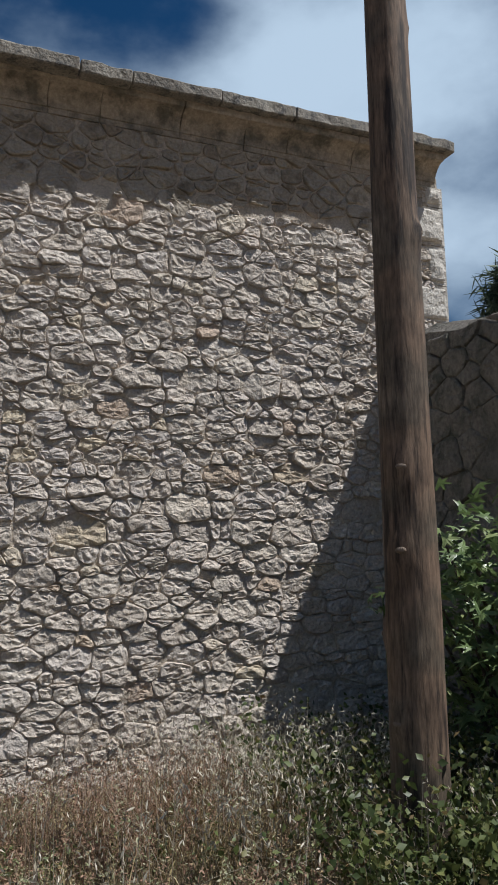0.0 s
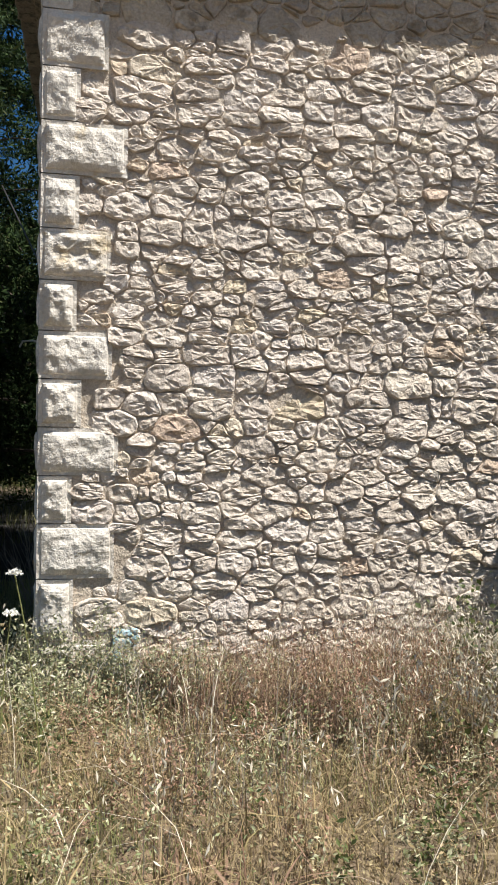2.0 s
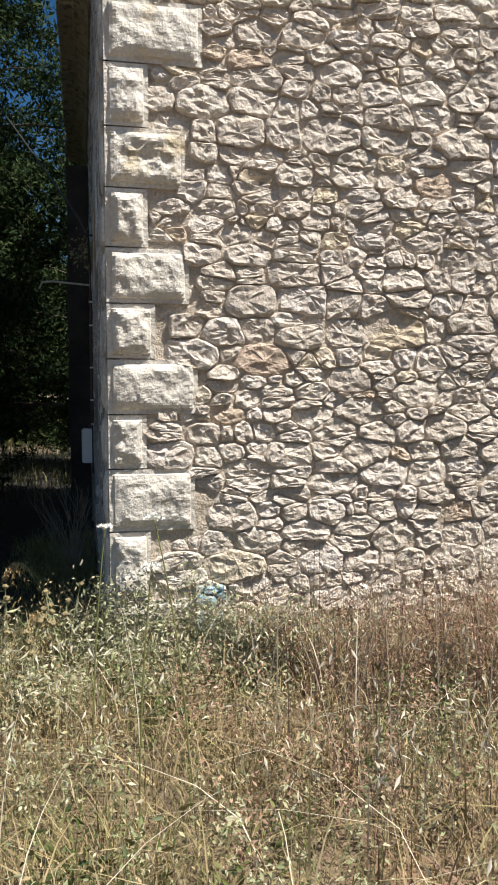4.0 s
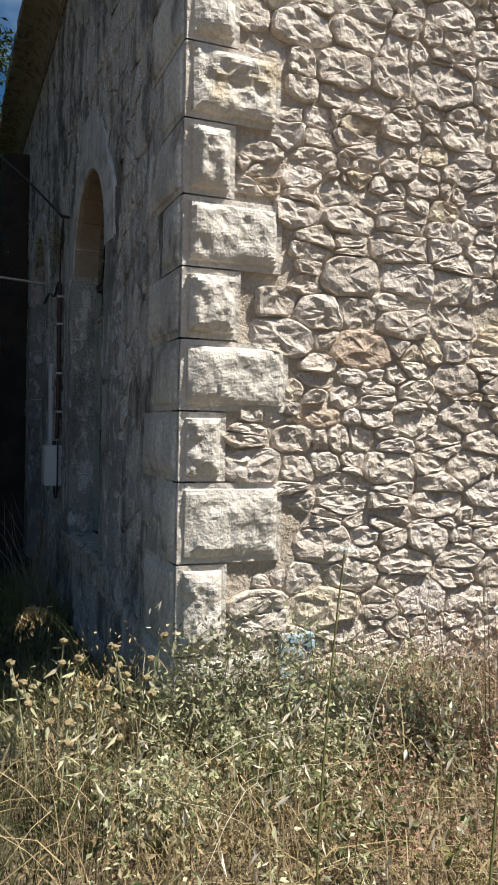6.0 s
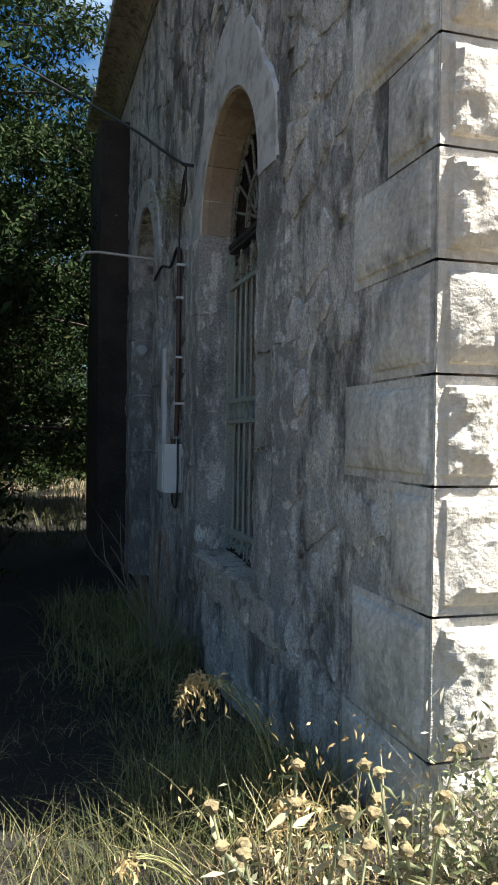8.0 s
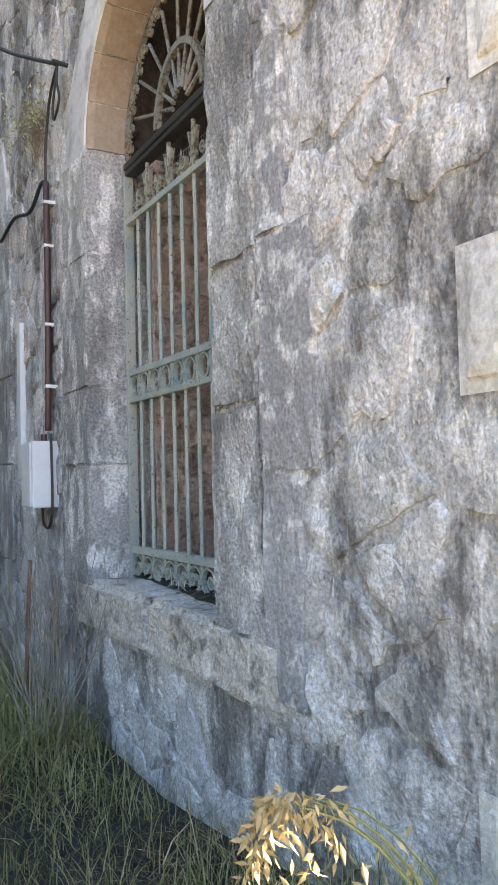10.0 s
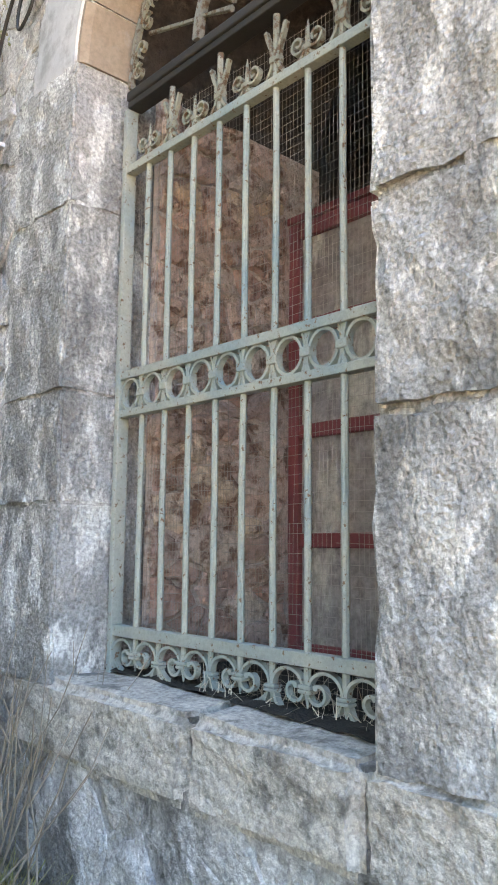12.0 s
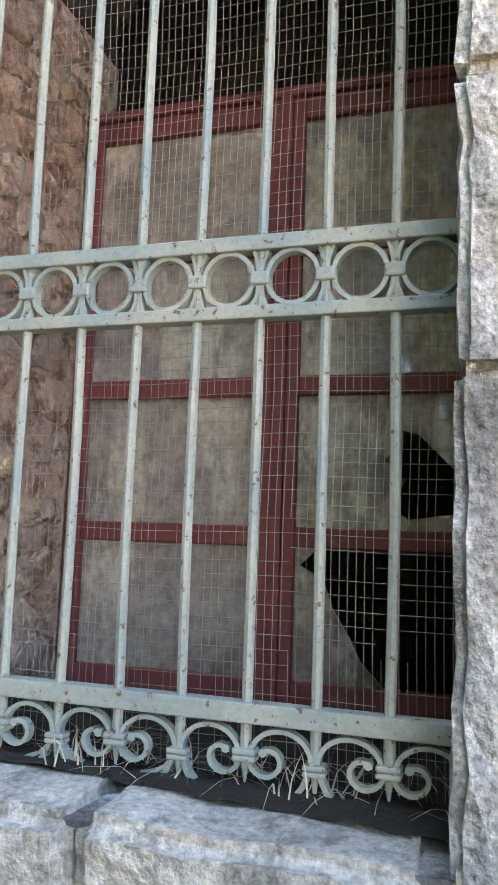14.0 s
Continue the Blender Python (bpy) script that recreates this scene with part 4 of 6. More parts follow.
def build_grille():
    yc = (G_L + G_R) / 2
    root = empty("window_grille", "pale green wrought-iron window grille with rings and scrolls, flecked with rust", "window grille", (GX0, yc, 0.47))
    inv = Matrix.Translation((-GX0, -yc, -0.47))

    def put(nm, bm, mat=M_IRON, label=""):
        bmesh.ops.recalc_face_normals(bm, faces=list(bm.faces))
        bmesh.ops.transform(bm, matrix=inv, verts=bm.verts)
        return part(nm, bm, mat, root, label)

    for a in (G_L - 0.012, G_R - 0.012):
        bm = bmesh.new()
        box(bm, GX0 - 0.01, GX1 + 0.012, a, a + 0.024, 0.485, 2.50, 0.003)
        put("stile", bm)
    for z0, z1 in ((0.612, 0.648), (1.352, 1.378), (1.486, 1.516), (2.25, 2.28)):
        bm = bmesh.new()
        box(bm, GX0 - 0.006, GX1 + 0.006, G_R + 0.012, G_L - 0.012, z0, z1, 0.003)
        put("rail", bm)
    bm = bmesh.new()
    box(bm, GX0 - 0.006, GX1 + 0.03, G_R - 0.02, G_L - 0.005, 2.505, 2.53, 0.004)
    box(bm, GX0 - 0.014, GX1 + 0.03, G_R - 0.02, G_L - 0.005, 2.53, 2.565, 0.006)
    put("transom", bm, M_BLACK, "black iron transom bar")
    # bars, slightly bent by age
    rng = random.Random(5)
    for k in range(1, 10):
        y = G_L - PITCH * k
        for z0, z1 in ((0.648, 1.352), (1.516, 2.25)):
            bm = bmesh.new()
            lean = rng.uniform(-0.004, 0.004)
            tube(bm, [(-0.632, y + lean * math.sin(q * 3.1), z0 + (z1 - z0) * q) for q in np.linspace(0, 1, 6)], 0.0102, 8)
            put("bar", bm)
    # rings between the middle rails
    bm = bmesh.new()
    flat_bar(bm, [(0.050 * math.cos(a), 0.052 * math.sin(a)) for a in [2 * math.pi * k / 24 for k in range(24)]], 0.009, -0.011, 0.011, closed=True)
    bmesh.ops.recalc_face_normals(bm, faces=list(bm.faces))
    ring = bpy.data.meshes.new("ring")
    bm.to_mesh(ring)
    bm.free()
    ring.materials.append(M_IRON)
    bm = bmesh.new()
    box(bm, -0.016, 0.016, -0.019, 0.019, -0.013, 0.013, 0.004)
    flat_bar(bm, [(-0.014, 0.055), (-0.005, 0.03), (-0.004, 0.0), (-0.005, -0.03), (-0.014, -0.055)], 0.007, -0.009, 0.009)
    flat_bar(bm, [(0.014, 0.055), (0.005, 0.03), (0.004, 0.0), (0.005, -0.03), (0.014, -0.055)], 0.007, -0.009, 0.009)
    tube(bm, [(0, 0, -0.056), (0, 0, 0.056)], 0.0095, 8)
    collar = bpy.data.meshes.new("collar")
    bm.to_mesh(collar)
    bm.free()
    collar.materials.append(M_IRON)
    for k in range(10):
        shared("ring", ring, root, inv @ Matrix.Translation((-0.632, G_L - PITCH * (k + 0.5), 1.432)))
        if k:
            shared("collar", collar, root, inv @ Matrix.Translation((-0.632, G_L - PITCH * k, 1.432)))
    # scrollwork under the lower rail: an arch springs from each tie to the collar of a drop, and curls there into a volute
    def stock(nm, bm, mat=M_IRON):
        bmesh.ops.scale(bm, vec=(1, 1, 0.96), verts=bm.verts)
        bmesh.ops.recalc_face_normals(bm, faces=list(bm.faces))
        me = bpy.data.meshes.new(nm)
        bm.to_mesh(me)
        bm.free()
        me.materials.append(mat)
        return me

    bm = bmesh.new()
    for s in (-1, 1):
        arch = [(s * (0.066 + 0.056 * math.cos(a)), -0.060 + 0.050 * math.sin(a)) for a in np.linspace(-0.35, math.pi, 20)]
        flat_bar(bm, arch, 0.0085, -0.010, 0.010)
        curl = [(s * (0.041 - (0.033 - 0.0055 * max(0.0, q - 1.6)) * math.cos(q)), -0.062 - (0.031 - 0.0050 * max(0.0, q - 1.6)) * math.sin(q)) for q in np.linspace(0.1, 5.2, 26)]
        flat_bar(bm, curl, 0.0085, -0.010, 0.010)
        tube(bm, [(-0.011, curl[-1][0], curl[-1][1]), (0.011, curl[-1][0], curl[-1][1])], 0.008, 8)
    tube(bm, [(0, 0, 0.0), (0, 0, -0.045)], 0.0105, 8)
    tube(bm, [(0, 0, -0.045), (0, 0, -0.07), (0, 0, -0.088), (0, 0, -0.108)], 0.0125, 8, 0.2)
    for z in (-0.052, -0.064):
        box(bm, -0.017, 0.017, -0.022, 0.022, z - 0.006, z + 0.006, 0.004)
    scroll = stock("scroll", bm)
    bm = bmesh.new()
    tube(bm, [(0, 0, 0), (0, 0, -0.07), (0, 0, -0.095), (0, 0, -0.112)], 0.0105, 8, 0.35)
    for z in (-0.066, -0.077):
        box(bm, -0.016, 0.016, -0.020, 0.020, z - 0.005, z + 0.005, 0.003)
    for s in (-1, 1):
        flat_bar(bm, [(s * 0.010, -0.070), (s * 0.013, -0.086), (s * 0.021, -0.104), (s * 0.033, -0.120)], 0.010, -0.010, 0.010)
    tie = stock("scroll_tie", bm)
    bm = bmesh.new()
    flat_bar(bm, [((PITCH - 0.015) * math.cos(a), -0.078 - 0.046 * math.sin(a)) for a in np.linspace(0.25, math.pi - 0.25, 22)], 0.007, -0.009, 0.009)
    sweep = stock("lower_arc", bm)
    for k in range(5):
        at = inv @ Matrix.Translation((-0.632, G_L - PITCH * (2 * k + 1), 0.612))
        shared("scroll", scroll, root, at)
        if k < 3:
            shared("lower_arc", sweep, root, at)
        if k:
            shared("scroll_tie", tie, root, inv @ Matrix.Translation((-0.632, G_L - PITCH * 2 * k, 0.612)))
    # spear heads with volutes on the upper rail
    bm = bmesh.new()
    tube(bm, [(0, 0, 0), (0, 0, 0.05), (0, 0, 0.10), (0, 0, 0.125)], 0.012, 6, 0.1)
    box(bm, -0.012, 0.012, -0.016, 0.016, 0.028, 0.046, 0.003)
    for s in (-1, 1):
        flat_bar(bm, spiral(s * 0.034, 0.058, 0.030, 1.3, -math.pi / 2 - s * 0.8, s, 24), 0.008, -0.009, 0.009)
        flat_bar(bm, [(s * 0.006, 0.03), (s * 0.02, 0.012), (s * 0.045, 0.004)], 0.008, -0.009, 0.009)
    bmesh.ops.recalc_face_normals(bm, faces=list(bm.faces))
    spear = bpy.data.meshes.new("spear")
    bm.to_mesh(spear)
    bm.free()
    spear.materials.append(M_OLDIRON)
    bm = bmesh.new()
    tube(bm, [(0, 0, 0), (0, 0, 0.205)], 0.011, 8)
    box(bm, -0.013, 0.013, -0.019, 0.019, 0.05, 0.072, 0.003)
    for s in (-1, 1):
        flat_bar(bm, [(s * 0.012, 0.07), (s * 0.018, 0.10), (s * 0.030, 0.13), (s * 0.042, 0.165)], 0.012, -0.008, 0.008)
        flat_bar(bm, [(s * 0.010, 0.055), (s * 0.018, 0.03), (s * 0.036, 0.008)], 0.010, -0.009, 0.009)
    bmesh.ops.recalc_face_normals(bm, faces=list(bm.faces))
    lily = bpy.data.meshes.new("lily")
    bm.to_mesh(lily)
    bm.free()
    lily.materials.append(M_OLDIRON)
    for k in range(1, 10):
        shared("spear" if k % 2 else "lily", spear if k % 2 else lily, root, inv @ Matrix.Translation((-0.632, G_L - PITCH * k, 2.28)))
    # half-round fanlight: hub arch, spokes, border of volutes
    zc, R = 2.59, (G_L - G_R) / 2
    bm = bmesh.new()
    flat_bar(bm, [(yc + 0.245 * math.cos(a), zc + 0.28 * math.sin(a)) for a in np.linspace(0, math.pi, 22)], 0.028, GX0 - 0.004, GX1)
    put("hub_arch", bm, M_FAN)
    for k in range(1, 10):
        a = math.pi * k / 10
        bm = bmesh.new()
        tube(bm, [(-0.632, yc + q * math.cos(a), zc + q * math.sin(a) * (1.1 if q < 0.3 else 1.0)) for q in (0.08, 0.24)], 0.012, 6, 0.55)
        tube(bm, [(-0.632, yc + q * math.cos(a), zc + q * math.sin(a)) for q in (0.26, R - 0.085)], 0.009, 6)
        put("spoke", bm, M_FAN)
    bm = bmesh.new()
    flat_bar(bm, [(yc + R * math.cos(a), zc + R * math.sin(a)) for a in np.linspace(0, math.pi, 40)], 0.012, GX0, GX1)
    put("rim", bm, M_FAN)
    bm = bmesh.new()
    flat_bar(bm, spiral(0.0, 0.045, 0.034, 1.3, -math.pi / 2, 1, 24), 0.008, -0.008, 0.008)
    flat_bar(bm, spiral(0.0, -0.045, 0.034, 1.3, math.pi / 2, -1, 24), 0.008, -0.008, 0.008)
    flat_bar(bm, [(0.034, 0.05), (0.040, 0.0), (0.034, -0.05)], 0.008, -0.008, 0.008)
    bmesh.ops.recalc_face_normals(bm, faces=list(bm.faces))
    vol = bpy.data.meshes.new("volute")
    bm.to_mesh(vol)
    bm.free()
    vol.materials.append(M_OLDIRON)
    for k in range(10):
        a = math.pi * (k + 0.5) / 10
        shared("volute", vol, root, inv @ Matrix.Translation((-0.632, yc + (R - 0.05) * math.cos(a), zc + (R - 0.05) * math.sin(a))) @ Matrix.Rotation(a, 4, "X"))
    # fine wire netting behind the bars, slack and broken in places
    V, F = [], []

    def wire(p, q, w=0.00065):
        p, q = np.array(p), np.array(q)
        d = (q - p) / np.linalg.norm(q - p)
        s = np.cross(d, (1.0, 0, 0)) * w
        t = np.array((w, 0, 0))
        b = len(V)
        for e in (p, q):
            V.extend((e + s, e + t, e - s, e - t))
        for k in range(4):
            F.append((b + k, b + (k + 1) % 4, b + 4 + (k + 1) % 4, b + 4 + k))

    nr = random.Random(8)
    x = -0.585
    ys = np.arange(G_R + 0.01, G_L - 0.01, 0.0155)
    zs = np.arange(0.49, 2.45, 0.027)
    wob = lambda y, z: (x + 0.008 * math.sin(y * 5 + z * 2) + nr.uniform(-0.001, 0.001), y + 0.003 * math.sin(z * 9), z + 0.003 * math.sin(y * 11))
    for y in ys:
        pts = [wob(y, z) for z in np.linspace(0.49, 2.44, 9)]
        for p, q in zip(pts, pts[1:]):
            if nr.random() < (0.98 if p[2] > 1.5 else 0.85):
                wire(p, q)
    for z in zs:
        pts = [wob(y, z) for y in np.linspace(G_R, G_L, 9)]
        for p, q in zip(pts, pts[1:]):
            if nr.random() < (0.97 if z > 1.5 else 0.8):
                wire(p, q)
    ob = data_ob("wire_netting", np.array(V), np.array(F), M_WIRE, root)
    ob.data.transform(inv)
    ob["label"] = "fine rusty wire netting"


build_grille()


# ---- casement window behind ----
def build_casement():
    y0, y1 = WIN[0] - 0.0, 9.075
    X0, X1 = 0.20, 0.255
    root = empty("window_1", "faded red wooden casement window with dusty, partly broken panes", "window", (X0, 8.44, 0.47), kind="structure")
    inv = Matrix.Translation((-X0, -8.44, -0.47))

    def put(nm, bm, mat, label="", parent=None):
        bmesh.ops.transform(bm, matrix=inv, verts=bm.verts)
        return part(nm, bm, mat, parent or root, label)

    bm = bmesh.new()
    box(bm, X0 - 0.022, X0 + 0.002, 8.35, 8.39, 0.47, 2.30, 0.006)
    put("astragal", bm, M_RED)
    for a, b in ((8.425, y1 - 0.06), (y0 + 0.06, 8.315)):
        bm = bmesh.new()
        box(bm, X0, X1, a - 0.057, a, 0.47, 2.30, 0.006)
        box(bm, X0, X1, b, b + 0.06, 0.47, 2.30, 0.006)
        sash = put("sash", bm, M_RED)
        for z0, z1 in ((2.23, 2.30), (1.80, 1.87), (1.36, 1.42), (0.91, 0.97), (0.47, 0.53)):
            bm = bmesh.new()
            box(bm, X0 + 0.003, X1 - 0.003, a, b, z0, z1, 0.006)
            put("glazing_bar", bm, M_RED, "", sash)
        for j, (z0, z1) in enumerate(((1.87, 2.23), (1.42, 1.80), (0.97, 1.36), (0.53, 0.91))):
            bm = bmesh.new()
            if a < 8 and j == 2:
                loop = [(a, z0), (b, z0), (b, z1), (a, z1), (a, 1.13), (7.96, 1.24), (8.02, 1.26), (8.03, 1.20), (8.06, 1.17), (8.0, 1.11), (8.04, 1.04), (7.99, 1.0), (a, 1.02)]
            elif a < 8 and j == 3:
                loop = [(b, z0), (b, z1), (8.25, z1), (8.30, 0.86), (8.23, 0.82), (8.20, 0.74), (8.15, 0.66), (8.12, 0.60), (8.05, z0)]
            else:
                loop = [(a, z0), (b, z0), (b, z1), (a, z1)]
            f0 = [bm.verts.new((X0 + 0.026, u, v)) for u, v in loop]
            f1 = [bm.verts.new((X0 + 0.030, u, v)) for u, v in loop]
            bm.faces.new(f0[::-1])
            bm.faces.new(f1)
            for k in range(len(loop)):
                m2 = (k + 1) % len(loop)
                bm.faces.new((f0[k], f0[m2], f1[m2], f1[k]))
            bmesh.ops.recalc_face_normals(bm, faces=list(bm.faces))
            put("pane", bm, M_GLASS, "broken dusty pane" if len(loop) > 4 else "", sash)
    # top rail over both leaves
    bm = bmesh.new()
    box(bm, X0 - 0.012, X1, y0, y1, 2.302, 2.335, 0.006)
    put("head_rail", bm, M_RED)


build_casement()


def sill_litter():
    g = np.random.default_rng(4)
    bm = bmesh.new()
    rows = []
    for i in range(17):
        q = i / 16
        row = []
        for v in np.linspace(7.77, 9.10, 60):
            edge = -0.655 - 0.075 * max(0.0, min(1.0, (8.75 - v) / 0.8)) + 0.018 * noise.noise(Vector((v * 7, 2, 0)))
            u = edge + (0.13 - edge) * q ** 1.6
            row.append(bm.verts.new((u, v, 0.490 + 0.02 * (min(u, -0.6) - LEFT) / 0.4 + 0.016 * min(1.0, q * 6) - 0.05 * q + 0.010 * noise.noise(Vector((u * 14, v * 14, 1))))))
        rows.append(row)
    for a, b in zip(rows, rows[1:]):
        for k in range(59):
            bm.faces.new((a[k], b[k], b[k + 1], a[k + 1]))
    ob = mesh_ob("sill_dirt", bm, M_LITTER_SHADE)
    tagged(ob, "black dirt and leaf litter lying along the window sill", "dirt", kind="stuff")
    n = 130
    b = np.stack((g.uniform(-0.70, -0.5, n), g.uniform(7.80, 8.6, n), np.full(n, 0.505)), -1)
    ob, _ = ribbons("sill_straw", b, g.uniform(0.03, 0.12, n), np.full(n, 0.004), 1.2, M_OAT, 3, 44, droop=0.5)
    tagged(ob, "bits of dry straw caught under the grille", "straw", kind="stuff")


sill_litter()


# ---- reddish rubble of the reveal ----
def build_reveal():
    rng = random.Random(31)
    root = empty("window_reveal", "reddish broken rubble lining the deep window reveal", "stonework", (-0.2, 9.14, 0.5), kind="structure")
    bm = bmesh.new()
    box(bm, -0.495, 0.41, 9.085, 9.112, 0.47, 2.63)
    bmesh.ops.translate(bm, vec=(0.2, -9.14, -0.5), verts=bm.verts)
    part("mortar_bed", bm, M_REVEAL, root)
    for c, poly in cells(-0.49, 0.19, 0.48, 2.62, 0.035, 0.085, 1.6, rng, 900):
        bm = bmesh.new()
        stone(bm, poly, 0.006, rng.uniform(0.012, 0.032), lambda u, v, d: (u + 0.2, -d - 0.055, v - 0.5), rng, back=0.006)
        bmesh.ops.recalc_face_normals(bm, faces=list(bm.faces))
        part("stone", bm, M_REVEAL, root)


build_reveal()


def build_soffit():
    """Rubble vault over the deep reveal, behind the arch stones, its shade painted near-black."""
    y0, y1, zs, sp = WIN
    c, r = (y0 + y1) / 2, (y1 - y0) / 2 - 0.006
    bm = bmesh.new()
    rows = []
    for i in range(9):
        x = -0.60 + 1.01 * i / 8
        rows.append([bm.verts.new((x, c + (r - q) * math.cos(a), sp + (r - q) * math.sin(a)))
                     for a in np.linspace(0, math.pi, 41) for q in (0.012 * (1 + noise.noise(Vector((x * 9, a * 7, 2)))),)])
    for p, q in zip(rows, rows[1:]):
        for k in range(40):
            bm.faces.new((p[k], p[k + 1], q[k + 1], q[k]))
    ob = mesh_ob("reveal_vault", bm, M_DEEP_SHADE)
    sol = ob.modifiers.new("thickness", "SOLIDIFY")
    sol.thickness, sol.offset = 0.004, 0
    tagged(ob, "brown rubble vault over the window reveal, shade painted into its colour", "vault", kind="structure")


build_soffit()


# ---- doorway further along, and the pier beyond ----
def build_doorway():
    y0, y1, z0, sp = DOOR
    c, r = (y0 + y1) / 2, (y1 - y0) / 2
    root = empty("doorway_surround", "grey dressed stone surround of an arched doorway in shade", "doorway", (LEFT, c, 0), kind="structure")
    inv = Matrix.Translation((-LEFT, -c, 0))
    for side in (-1, 1):
        for k, (a, b) in enumerate(((-0.4, 0.45), (0.455, 1.10), (1.105, 1.70), (1.705, 2.30), (2.305, 2.86))):
            bm = bmesh.new()
            e = y0 if side < 0 else y1
            box(bm, LEFT - 0.03, LEFT + 0.4, *sorted((e - side * 0.004, e + side * (0.34 + 0.03 * (k % 2)))), a, b, 0.012)
            roughen(bm, 0.006, 9, k)
            bmesh.ops.transform(bm, matrix=inv, verts=bm.verts)
            part("jamb_stone", bm, M_SURROUND, root)
    bm = bmesh.new()
    n = 28
    for k in range(n):
        a0, a1 = math.pi * k / n, math.pi * (k + 1) / n
        q = []
        for a in (a0, a1):
            q.append([bm.verts.new((x, c + rr * math.cos(a), sp + rr * math.sin(a))) for x, rr in ((LEFT - 0.022, r), (LEFT - 0.022, r + 0.26), (LEFT + 0.02, r + 0.28), (LEFT + 0.4, r - 0.004))])
        for i, j in ((0, 1), (1, 2), (3, 0)):
            bm.faces.new((q[0][i], q[0][j], q[1][j], q[1][i]))
    bmesh.ops.remove_doubles(bm, verts=bm.verts, dist=0.0005)
    bmesh.ops.recalc_face_normals(bm, faces=list(bm.faces))
    bmesh.ops.transform(bm, matrix=inv, verts=bm.verts)
    part("arch_ring", bm, M_PATCH, root, "smooth pale rendered arch")
    # closed door leaf deep in the opening, coloured near-black for the shade there
    d = empty("door_1", "closed plank door at the back of an arched doorway, shade painted into its colour", "door", (LEFT + 0.3, c, -0.3), kind="structure")
    for k in range(6):
        bm = bmesh.new()
        w = (y1 - y0) / 6
        box(bm, 0, 0.04, -r + w * k + 0.003, -r + w * (k + 1) - 0.003, 0.02, 3.82, 0.004)
        part("plank", bm, M_DOOR_SHADED, d)
    # pier past the doorway
    bm = bmesh.new()
    box(bm, LEFT - 0.33, LEFT + 0.1, 13.1, 14.6, -0.8, 4.9)
    bmesh.ops.subdivide_edges(bm, edges=list(bm.edges), cuts=8, use_grid_fill=True)
    roughen(bm, 0.03, 2.5)
    # dark colour stands in for the shade of the trees on the pier
    tagged(mesh_ob("pier", bm, M_DEEP_SHADE), "plastered pier against the wall, tree shade painted into its dark colour", "pier", kind="structure")


build_doorway()


# ---- electric things on the shaded wall ----
def build_electrics():
    b = empty("electric_box", "grey white plastic electric meter box fixed to the wall", "electric box", (LEFT - 0.02, 9.83, 0.83))
    bm = bmesh.new()
    box(bm, -0.13, 0.02, -0.11, 0.10, 0.0, 0.37, 0.008)
    part("body", bm, M_BOX, b)
    bm = bmesh.new()
    box(bm, -0.142, -0.131, -0.10, 0.09, 0.01, 0.36, 0.004)
    part("cover", bm, M_BOX, b)
    bm = bmesh.new()
    box(bm, -0.10, -0.03, 0.1005, 0.104, 0.22, 0.33)
    part("dial_window", bm, M_BLACK, b, "small black window")
    bm = bmesh.new()
    tube(bm, [(-0.05, -0.06, 0.371), (-0.05, -0.06, 0.41)], 0.018, 10)
    part("gland", bm, M_CONDUIT, b)
    c = empty("wall_cable", "black cable clipped to the wall and looped under a bracket", "cable", (LEFT - 0.03, 9.85, 1.2))
    inv = Matrix.Translation((-LEFT + 0.03, -9.85, -1.2))
    X = LEFT - 0.045

    def run(nm, pts, r, mat, label=""):
        # rounded through a spline
        out = []
        P = [Vector(p) for p in pts]
        for i in range(len(P) - 1):
            p0, p1, p2, p3 = P[max(0, i - 1)], P[i], P[i + 1], P[min(len(P) - 1, i + 2)]
            for t in np.linspace(0, 1, 6)[:-1]:
                out.append(0.5 * ((2 * p1) + (p2 - p0) * t + (2 * p0 - 5 * p1 + 4 * p2 - p3) * t * t + (3 * p1 - p0 - 3 * p2 + p3) * t ** 3))
        out.append(P[-1])
        bm = bmesh.new()
        tube(bm, out, r, 7)
        bmesh.ops.transform(bm, matrix=inv, verts=bm.verts)
        part(nm, bm, mat, c, label, smooth=True)

    run("conduit", [(X, 9.775, 1.26), (X, 9.755, 1.6), (X, 9.745, 2.1), (X, 9.755, 2.68)], 0.019, M_CONDUIT, "dark brown conduit")
    run("drop_cable", [(X, 9.755, 2.66), (X, 9.745, 2.9), (X - 0.01, 9.6, 3.12), (X - 0.02, 9.42, 3.2)], 0.008, M_CABLE)
    run("loop", [(X - 0.02, 9.42, 3.2), (X - 0.02, 9.52, 3.02), (X - 0.02, 9.50, 2.93), (X - 0.02, 9.40, 3.0), (X - 0.02, 9.44, 3.12), (X - 0.02, 9.42, 3.2)], 0.007, M_CABLE)
    run("branch_cable", [(X, 9.755, 2.68), (X, 9.865, 2.70), (X, 10.115, 2.62), (X, 10.515, 2.70), (X, 10.915, 2.66)], 0.012, M_CABLE)
    run("feed", [(X - 0.03, 9.40, 3.19), (X - 0.13, 9.96, 3.50), (X - 0.33, 10.7, 3.95), (X - 1.2, 14.2, 5.9)], 0.012, M_CABLE, "twisted overhead feed cable")
    run("under_loop", [(X, 9.715, 1.24), (X, 9.705, 0.85), (X, 9.775, 0.72), (X, 9.895, 0.74), (X, 9.915, 0.84)], 0.008, M_CABLE)
    for z in (1.5, 1.85, 2.3, 2.55):
        bm = bmesh.new()
        box(bm, X - 0.02, LEFT + 0.01, 9.73, 9.775, z, z + 0.018, 0.002)
        bmesh.ops.transform(bm, matrix=inv, verts=bm.verts)
